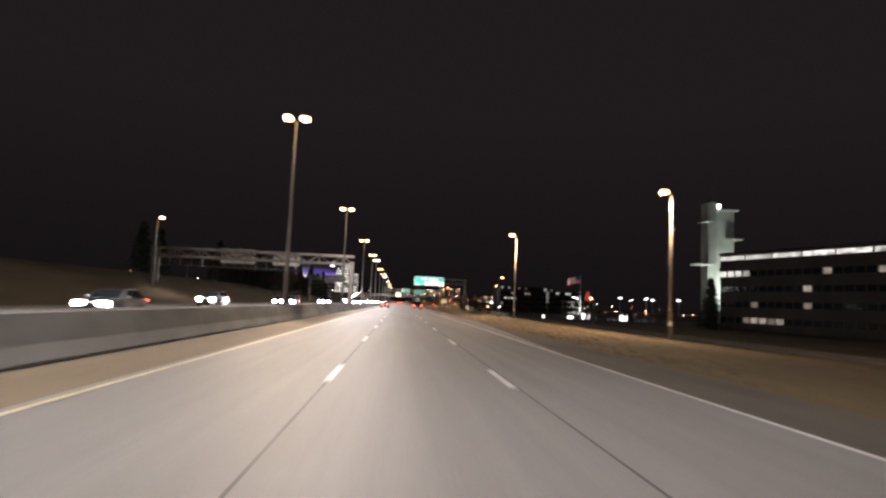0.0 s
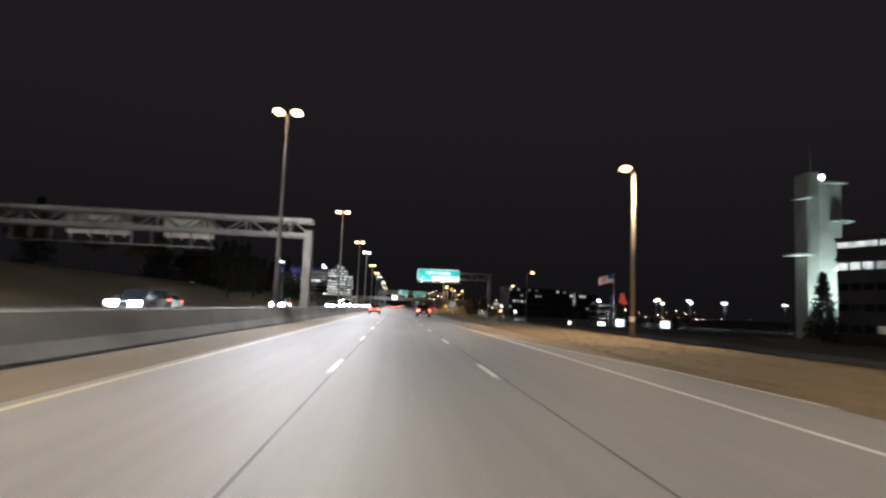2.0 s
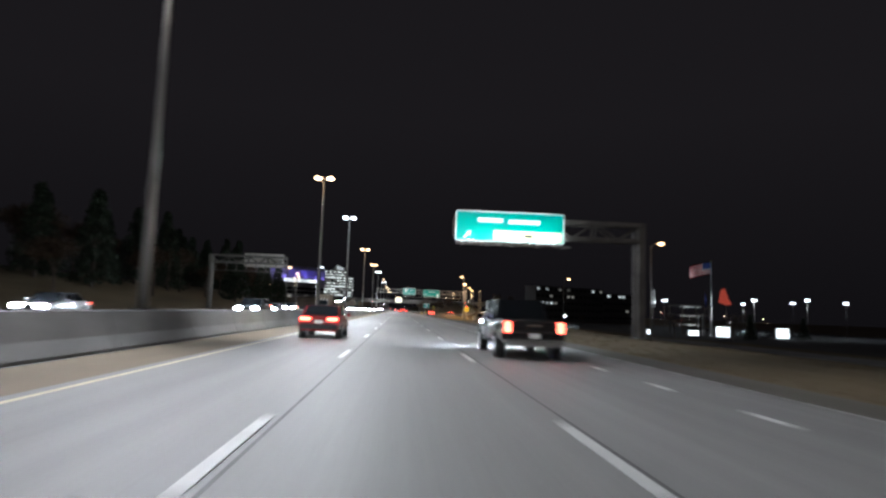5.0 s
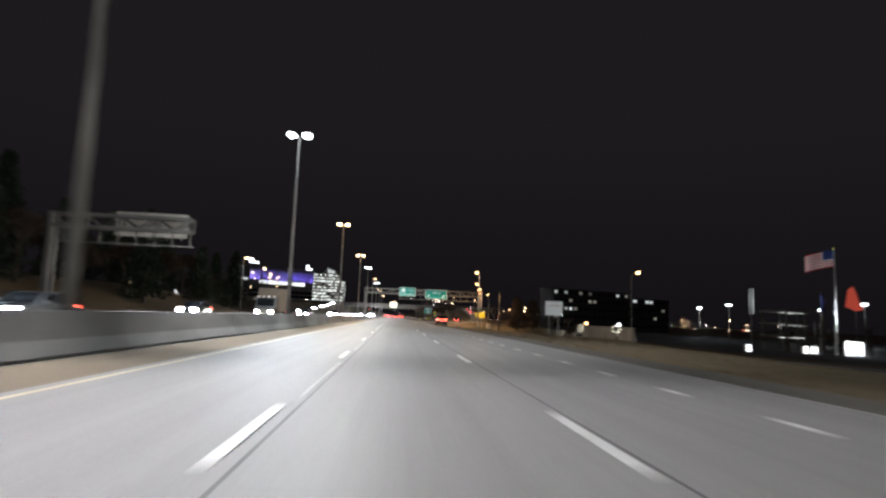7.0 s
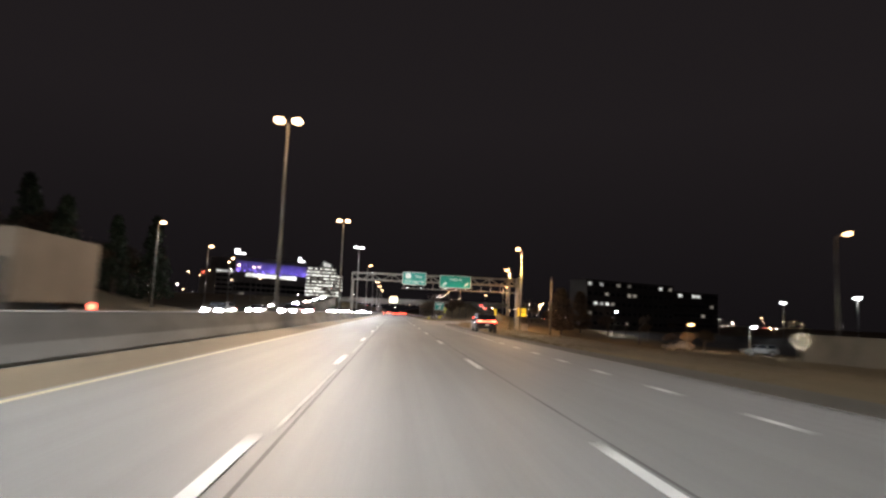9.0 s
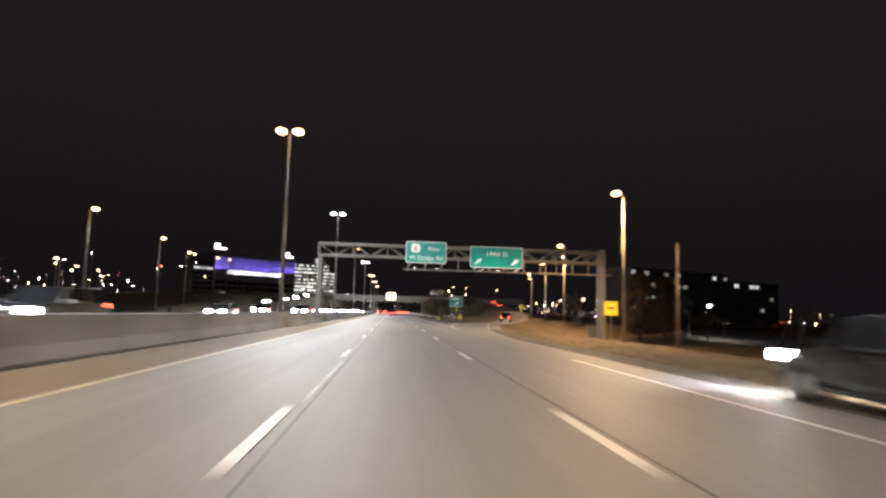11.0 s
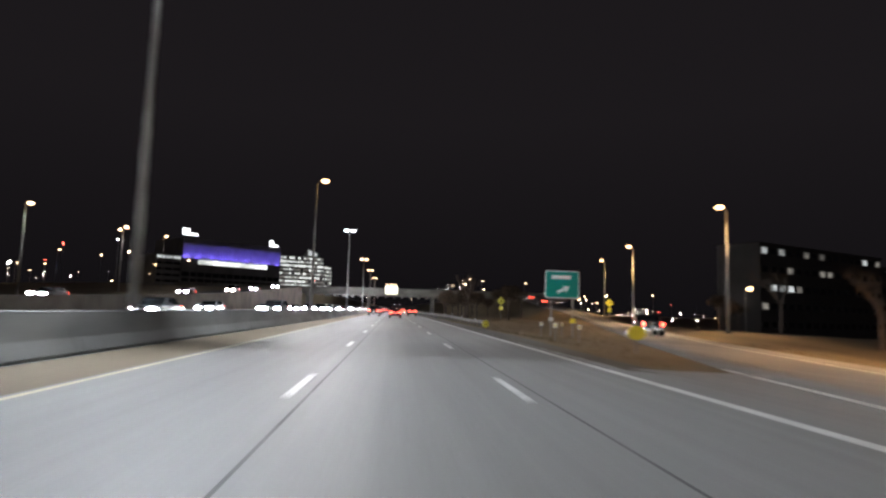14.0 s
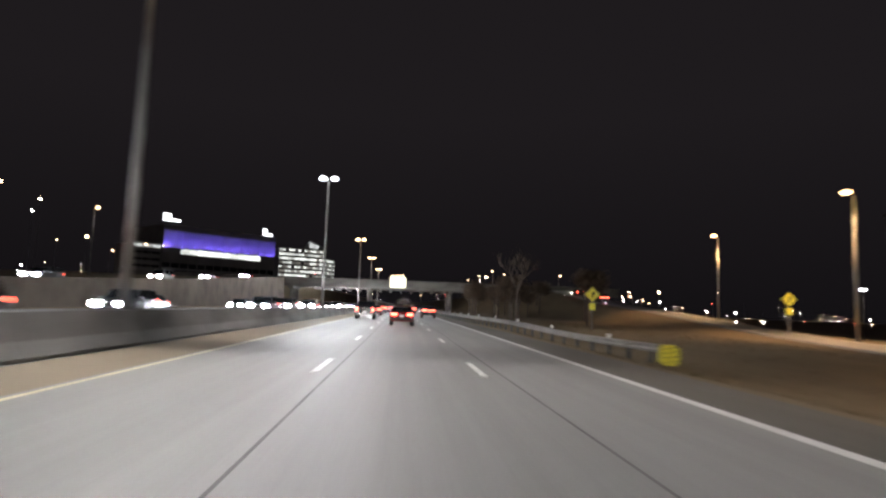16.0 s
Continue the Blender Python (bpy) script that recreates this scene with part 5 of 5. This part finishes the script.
RIM = material("alloy_rim", (0.45, 0.45, 0.46), 0.3, 0.9, vary=0.1, scale=0.4, fine=60, bump=0.0)
CHROME = material("trim_chrome", (0.5, 0.5, 0.5), 0.2, 1.0, vary=0.1, scale=1, fine=20, bump=0.0)
HEAD = glow("headlight_lens", (0.88, 0.95, 1.0), 600)
HEAD_W = glow("halogen_lens", (1.0, 0.90, 0.72), 400)
TAIL = glow("tail_lens", (1.0, 0.09, 0.05), 16, (0.4, 0.01, 0.01))
REAR_W = glow("plate_lamp", (1.0, 0.92, 0.82), 2.0)


def paint(name, c, rough=0.28):
    m = material(name, c, rough, 0.15, vary=0.06, scale=2, fine=3, bump=0.0)
    m.node_tree.nodes["Principled BSDF"].inputs["Coat Weight"].default_value = 0.6
    return m


PAINTS = {"black": paint("black_car_paint", (0.015, 0.015, 0.017)), "silver": paint("silver_car_paint", (0.22, 0.225, 0.23)), "white": paint("white_car_paint", (0.45, 0.45, 0.44)),
          "red": paint("dark_red_car_paint", (0.22, 0.02, 0.02)), "grey": paint("grey_car_paint", (0.11, 0.115, 0.12))}
SHAPES = {
    "sedan": dict(w=1.82, lower=[(-2.35, 0.32), (2.3, 0.30), (2.36, 0.55), (2.2, 0.72), (1.1, 0.93), (-1.6, 0.98), (-2.28, 0.95), (-2.38, 0.6)], roof=[(1.0, 0.92), (0.25, 1.42), (-0.95, 1.44), (-1.75, 0.97)], wheels=(1.42, -1.38), r=0.33, head=0.66, tail=0.84),
    "suv": dict(w=1.9, lower=[(-2.3, 0.38), (2.25, 0.36), (2.32, 0.7), (2.18, 0.92), (1.15, 1.06), (-2.2, 1.12), (-2.36, 1.0), (-2.38, 0.6)], roof=[(1.05, 1.05), (0.4, 1.62), (-1.85, 1.66), (-2.2, 1.11)], wheels=(1.42, -1.4), r=0.37, head=0.82, tail=1.02),
    "pickup": dict(w=2.0, lower=[(-2.9, 0.5), (2.75, 0.48), (2.82, 0.85), (2.7, 1.08), (1.55, 1.17), (-0.85, 1.18), (-0.87, 1.14), (-2.86, 1.16), (-2.92, 0.8)], roof=[(1.45, 1.16), (0.85, 1.82), (-0.7, 1.84), (-0.9, 1.17)], wheels=(1.8, -1.75), r=0.41, head=0.95, tail=1.02),
    "van": dict(w=2.0, lower=[(-2.6, 0.42), (2.5, 0.4), (2.56, 0.8), (2.35, 1.05), (1.75, 1.15), (-2.55, 1.18), (-2.62, 0.9)], roof=[(1.7, 1.14), (0.95, 1.95), (-2.35, 2.0), (-2.55, 1.17)], wheels=(1.6, -1.6), r=0.36, head=0.85, tail=1.1),
}


def soft(ob):
    """Smooth shading with creases kept."""
    ob.data.set_sharp_from_angle(angle=radians(38))
    return ob


def shape_body(bm, w, profile):
    """Rounds a slab-sided body in plan and leans its flanks in."""
    y0, y1 = min(p[0] for p in profile), max(p[0] for p in profile)
    z1 = max(p[1] for p in profile)
    bmesh.ops.bisect_plane(bm, geom=bm.verts[:] + bm.edges[:] + bm.faces[:], plane_co=(0, y1 - 0.55, 0), plane_no=(0, 1, 0))
    bmesh.ops.bisect_plane(bm, geom=bm.verts[:] + bm.edges[:] + bm.faces[:], plane_co=(0, y0 + 0.45, 0), plane_no=(0, 1, 0))
    bmesh.ops.bisect_plane(bm, geom=bm.verts[:] + bm.edges[:] + bm.faces[:], plane_co=(0, 0, z1 * 0.68), plane_no=(0, 0, 1))
    for v in bm.verts:
        end = max(0, (v.co.y - (y1 - 0.55)) / 0.55, ((y0 + 0.45) - v.co.y) / 0.45)
        v.co.x *= 1 - 0.11 * end * end
        v.co.x *= 1 - 0.10 * max(0, (v.co.z - z1 * 0.68) / z1) - 0.05 * max(0, (z1 * 0.68 - v.co.z) / z1)


def vehicle(shape, colour, label, lamps=HEAD, group="", tail=TAIL, bar=False):
    """Front towards +y. Body, cabin with glass, wheels, lights, bumpers, mirrors."""
    S = SHAPES[shape]
    w = S["w"] / 2
    base = thing(shape if shape != "suv" else "car", label, "car" if shape in ("sedan", "suv") else shape, group=group)
    coat = PAINTS[colour]
    bm = bmesh.new()
    outline(bm, S["lower"], -w, w, axis="x", bevel=0.10)
    shape_body(bm, w, S["lower"])
    body = soft(part("body", bm, coat, base, smooth=True))
    (f0, fz), (f1, rz), (b1, bz), (b0, cz) = S["roof"]
    tw = w * 0.80
    bm = bmesh.new()
    lo = [bm.verts.new((sx * w * 0.94, y, z)) for y, z in ((f0, fz - 0.02), (b0, cz - 0.02)) for sx in (-1, 1)]
    hi = [bm.verts.new((sx * tw, y, z)) for y, z in ((f1, rz), (b1, bz)) for sx in (-1, 1)]
    fs = [bm.faces.new((lo[0], lo[1], hi[1], hi[0])), bm.faces.new((lo[3], lo[2], hi[2], hi[3])), bm.faces.new((lo[0], hi[0], hi[2], lo[2])), bm.faces.new((lo[1], lo[3], hi[3], hi[1])), bm.faces.new((hi[0], hi[1], hi[3], hi[2]))]
    bmesh.ops.recalc_face_normals(bm, faces=fs)
    bmesh.ops.bevel(bm, geom=[e for e in bm.edges], offset=0.07, segments=3, affect="EDGES")
    soft(part("cabin", bm, coat, base, smooth=True))

    def pane(name, corners, out):
        bm = bmesh.new()
        c = sum((Vector(p) for p in corners), Vector()) / 4
        vs = [Vector(p).lerp(c, 0.12) + Vector(out) for p in corners]
        f = bm.faces.new([bm.verts.new(v) for v in vs])
        r = bmesh.ops.extrude_face_region(bm, geom=[f])
        bmesh.ops.translate(bm, verts=[v for v in r["geom"] if isinstance(v, bmesh.types.BMVert)], vec=Vector(out) * -0.6)
        bmesh.ops.recalc_face_normals(bm, faces=bm.faces[:])
        part(name, bm, GLASS, base)
    pane("windscreen", [(-w * 0.94, f0, fz), (w * 0.94, f0, fz), (tw, f1, rz), (-tw, f1, rz)], (0, 0.022, 0.014))
    pane("rear_window", [(-w * 0.94, b0, cz), (w * 0.94, b0, cz), (tw, b1, bz), (-tw, b1, bz)], (0, -0.022, 0.012))
    ym = (f1 + b1) / 2
    for sx in (-1, 1):
        for y0, y1, u0, u1 in ((f0 - 0.08, ym, f1 - 0.02, ym), (ym, b0 + 0.1, ym, b1 + 0.03)):
            pane("side_window", [(sx * w * 0.94, y0, fz), (sx * w * 0.94, y1, cz), (sx * tw, u1, bz), (sx * tw, u0, rz)], (sx * 0.02, 0, 0.006))
        bm = bmesh.new()
        box(bm, sx * (w + 0.02), f0 - 0.38, fz + 0.02, sx * (w + 0.2), f0 - 0.24, fz + 0.18, 0.03)
        part("mirror", bm, coat, base)
        for y in S["wheels"]:
            bm = bmesh.new()
            rod(bm, (sx * (w - 0.25), y, S["r"] + 0.03), (sx * (w + 0.004), y, S["r"] + 0.03), S["r"] * 1.17, sides=24)
            part("wheel_arch", bm, BLACK, base)
            hub = part("wheel", bmesh.new(), TYRE, base)
            bm = bmesh.new()
            r = S["r"]
            x0, x1 = sx * (w - 0.2), sx * (w + 0.015)
            rod(bm, (x0, y, r), (x1, y, r), r, sides=20)
            bmesh.ops.bevel(bm, geom=[e for e in bm.edges if e.calc_length() < 0.16], offset=0.02, segments=1, affect="EDGES")
            bm.to_mesh(hub.data)
            bm.free()
            bm = bmesh.new()
            rod(bm, (sx * (w + 0.005), y, r), (sx * (w + 0.03), y, r), r * 0.62, r * 0.55, 14)
            part("rim", bm, RIM, hub)
        top = S["lower"]
        yf = max(p[0] for p in top)
        yb = min(p[0] for p in top)
        bm = bmesh.new()
        box(bm, sx * (w - 0.62), yf - 0.18, S["head"] - 0.12, sx * (w - 0.10), yf + 0.02, S["head"] + 0.12, 0.04)
        part("headlight", bm, lamps, base, "glowing headlight" if lamps in (HEAD, HEAD_W) else "unlit headlight")
        bm = bmesh.new()
        if shape == "pickup" or shape == "van":
            box(bm, sx * (w - 0.30), yb - 0.012, S["tail"] - 0.2, sx * (w - 0.11), yb + 0.1, S["tail"] + 0.12, 0.02)
        else:
            box(bm, sx * (w - 0.56), yb - 0.02, S["tail"] - 0.07, sx * (w - 0.11), yb + 0.12, S["tail"] + 0.08, 0.03)
        part("tail_light", bm, tail, base, "glowing red tail light" if tail is TAIL else "unlit red tail light")
    bm = bmesh.new()
    box(bm, -w * 0.9, yb - 0.06, 0.42, w * 0.9, yb + 0.1, 0.62, 0.05)
    part("bumper", bm, BLACK if shape != "pickup" else CHROME, base)
    bm = bmesh.new()
    box(bm, -w * 0.9, yf - 0.1, 0.40, w * 0.9, yf + 0.05, 0.58, 0.05)
    part("bumper", bm, BLACK, base)
    bm = bmesh.new()
    box(bm, -w * 0.45, yf - 0.05, S["head"] - 0.12, w * 0.45, yf + 0.02, S["head"] + 0.06, 0.02)
    part("grille", bm, BLACK, base)
    for sx in (-1, 1):
        for y in ((ym + 0.12, b0 + 0.55) if shape != "pickup" else (ym + 0.12,)):
            bm = bmesh.new()
            box(bm, sx * (w - 0.015), y - 0.1, fz - 0.17, sx * (w + 0.012), y + 0.1, fz - 0.13, 0.008)
            part("door_handle", bm, CHROME, base)
        bm = bmesh.new()
        box(bm, sx * (w - 0.06), S["wheels"][1] + S["r"] * 1.25, 0.3 if shape != "pickup" else 0.44, sx * (w - 0.005), S["wheels"][0] - S["r"] * 1.25, 0.38 if shape != "pickup" else 0.54, 0.015)
        part("side_sill", bm, BLACK, base)
    if shape == "pickup":
        bm = bmesh.new()
        box(bm, -w + 0.14, -2.8, 1.14, w - 0.14, -0.98, 1.185, 0.01)
        part("bed_cover", bm, BLACK, base, "black cover over the cargo bed")
        bm = bmesh.new()
        box(bm, -0.22, yb - 0.03, 1.0, 0.22, yb + 0.02, 1.07, 0.01)
        part("tailgate_handle", bm, CHROME, base)
    bm = bmesh.new()
    box(bm, -0.16, yb - 0.075, 0.66, 0.16, yb - 0.01, 0.8)
    part("plate", bm, WHITE, base)
    if bar:
        bm = bmesh.new()
        box(bm, -w * 0.5, yb - 0.02, S["tail"] - 0.03, w * 0.5, yb + 0.05, S["tail"] + 0.03, 0.01)
        part("light_bar", bm, tail, base, "glowing red light bar")
    return base


def lorry(label):
    """A box lorry, front towards +y."""
    base = thing("box_lorry", label, "lorry", group="oncoming traffic")
    bm = bmesh.new()
    box(bm, -1.2, -4.2, 0.95, 1.2, 2.0, 3.7, 0.06)
    part("cargo_box", bm, material("beige_lorry_panel", (0.24, 0.19, 0.14), 0.7, vary=0.1, scale=2, fine=6), base)
    bm = bmesh.new()
    outline(bm, [(2.1, 0.5), (4.1, 0.5), (4.15, 1.3), (3.6, 1.5), (3.2, 2.5), (2.1, 2.6)], -1.1, 1.1, axis="x", bevel=0.08)
    part("cab", bm, PAINTS["silver"], base)
    bm = bmesh.new()
    outline(bm, [(3.64, 1.55), (3.66, 1.57), (3.28, 2.42), (3.26, 2.4)], -0.95, 0.95, axis="x")
    part("windscreen", bm, GLASS, base)
    bm = bmesh.new()
    box(bm, -0.5, -4.1, 0.55, 0.5, 3.0, 0.95)
    part("chassis", bm, BLACK, base)
    for sx in (-1, 1):
        for y in (3.1, -2.4, -3.4):
            bm = bmesh.new()
            rod(bm, (sx * 0.8, y, 0.48), (sx * 1.12, y, 0.48), 0.48, sides=20)
            wl = part("wheel", bm, TYRE, base)
            bm = bmesh.new()
            rod(bm, (sx * 1.11, y, 0.48), (sx * 1.14, y, 0.48), 0.27, sides=14)
            part("rim", bm, RIM, wl)
        bm = bmesh.new()
        box(bm, sx * 0.6, 4.08, 0.75, sx * 1.0, 4.17, 0.98, 0.02)
        part("headlight", bm, HEAD_W, base, "glowing headlight")
        bm = bmesh.new()
        box(bm, sx * 0.95, -4.24, 0.7, sx * 1.15, -4.15, 1.05)
        part("tail_light", bm, TAIL, base, "glowing red tail light")
    bm = bmesh.new()
    for x in (-0.9, -0.3, 0.3, 0.9):
        box(bm, x - 0.08, 3.1, 2.62, x + 0.08, 3.2, 2.7)
    part("roof_markers", bm, REAR_W, base, "glowing roof marker lamps")
    return base


FLEET = {
    "pickup": vehicle("pickup", "black", "black pickup truck with glowing red tail lights", group="traffic ahead"),
    "suv": vehicle("suv", "black", "black sport utility car with a red tail light bar", group="traffic ahead", bar=True),
    "sedan": vehicle("sedan", "red", "dark red saloon car with glowing lights", HEAD_W, group="traffic ahead"),
    "silver": vehicle("sedan", "silver", "silver saloon car with bright white headlights", group="oncoming traffic"),
    "grey": vehicle("suv", "grey", "grey sport utility car with bright white headlights", group="oncoming traffic"),
    "white": vehicle("van", "white", "white van with warm headlights", HEAD_W, group="oncoming traffic"),
    "parked": vehicle("sedan", "grey", "grey parked saloon car with its lights off", RIM, group="parked cars", tail=PAINTS["red"]),
    "parked_suv": vehicle("suv", "silver", "silver parked sport utility car with its lights off", RIM, group="parked cars", tail=PAINTS["red"]),
    "lorry": lorry("beige box lorry with warm headlights and roof markers"),
}
USED = {k: [] for k in FLEET}


def drive(kind, x, y, turn=0.0, dz=0.0):
    z = land(x, y) + dz
    return place(FLEET[kind], USED[kind], pose(x, y, z, 0, 0, turn))


# ahead of us, in the other lanes
drive("pickup", 3.75, 138.0)
drive("sedan", -3.7, 146.0)
drive("suv", 7.9, 272.0, -1, 0.0)
drive("pickup", 22.9, 385.5, -15, 0.04)
for k, x, y in (("sedan", 0.1, 424), ("pickup", -3.6, 441), ("suv", 3.7, 458), ("sedan", -3.7, 468), ("silver", 0.0, 476), ("suv", -3.6, 492), ("pickup", 3.6, 497), ("sedan", 0.1, 503), ("grey", 3.6, 522), ("sedan", -3.7, 520), ("suv", 0.0, 532), ("sedan", 3.7, 566), ("sedan", -3.6, 574), ("suv", 0.1, 590), ("sedan", 3.6, 612), ("sedan", -3.7, 630)):
    drive(k, x, y)
for k, x, y, t in (("sedan", 43.2, 522, -2), ("suv", 42.4, 502, -4)):
    drive(k, x, y, t, 0.04)
# oncoming
rt = random.Random(77)
for k, x, y in (("silver", -15.4, 33), ("grey", -19.0, 62), ("grey", -15.2, 84), ("silver", -19.2, 98), ("grey", -15.4, 128), ("silver", -19.2, 152), ("grey", -11.7, 166), ("silver", -15.5, 192), ("grey", -19.0, 224), ("lorry", -15.4, 241), ("silver", -15.5, 270), ("grey", -11.8, 284), ("silver", -19.0, 300), ("silver", -15.4, 318), ("grey", -11.7, 340), ("grey", -19.2, 352), ("silver", -15.3, 372), ("grey", -11.7, 392), ("silver", -19.0, 396), ("grey", -15.4, 412), ("silver", -19.2, 424), ("grey", -11.8, 430)):
    drive(k, x, y, 180)
for i in range(36):
    drive(rt.choice(("silver", "grey", "grey", "silver")), (-11.7, -15.4, -19.1)[i % 3], 440 + i * 5.6 + rt.uniform(-1.5, 1.5), 180)
for k, y in (("silver", 398), ("grey", 440), ("white", 470), ("silver", 492), ("grey", 520)):
    drive(k, -36.0, y, 180, 0.04)
drive("parked_suv", 52.6, 300.5, 80, 0.04)
drive("parked", 44.8, 309.5, 95, 0.04)
for i in range(6):
    drive(("parked", "parked_suv")[i % 2], 94 + 6.2 * i, 298 + rt.uniform(-1, 1), rt.choice((0, 180)), 0.04)


# ---- verge grass, uncountable ----
rg = random.Random(55)
verts, faces = [], []
for _ in range(15000):
    y = rg.uniform(0, 470)
    edge = along(EDGE_X, y) if y < 345 else 7.6
    x = edge + 0.4 + rg.random() ** 1.7 * 16
    if y > 320 and abs(x - along(RAMP_X, y)) < 4.2:
        continue
    z = land(x, y) - 0.07
    for _ in range(3):
        a = rg.random() * 6.283
        h, w, lean = rg.uniform(0.07, 0.14), rg.uniform(0.012, 0.03), rg.uniform(0.02, 0.14)
        px, py = x + rg.uniform(-0.12, 0.12), y + rg.uniform(-0.12, 0.12)
        i = len(verts)
        verts += [(px - w * math.cos(a), py - w * math.sin(a), z), (px + w * math.cos(a), py + w * math.sin(a), z), (px - lean * math.sin(a), py + lean * math.cos(a), z + h)]
        faces.append((i, i + 1, i + 2))
me = bpy.data.meshes.new("grass_tufts")
me.from_pydata(verts, [], faces)
me.materials.append(GRASS)
tagged(new("grass_tufts", me), "short dry tan grass tufts along the verge", "grass", kind="stuff")
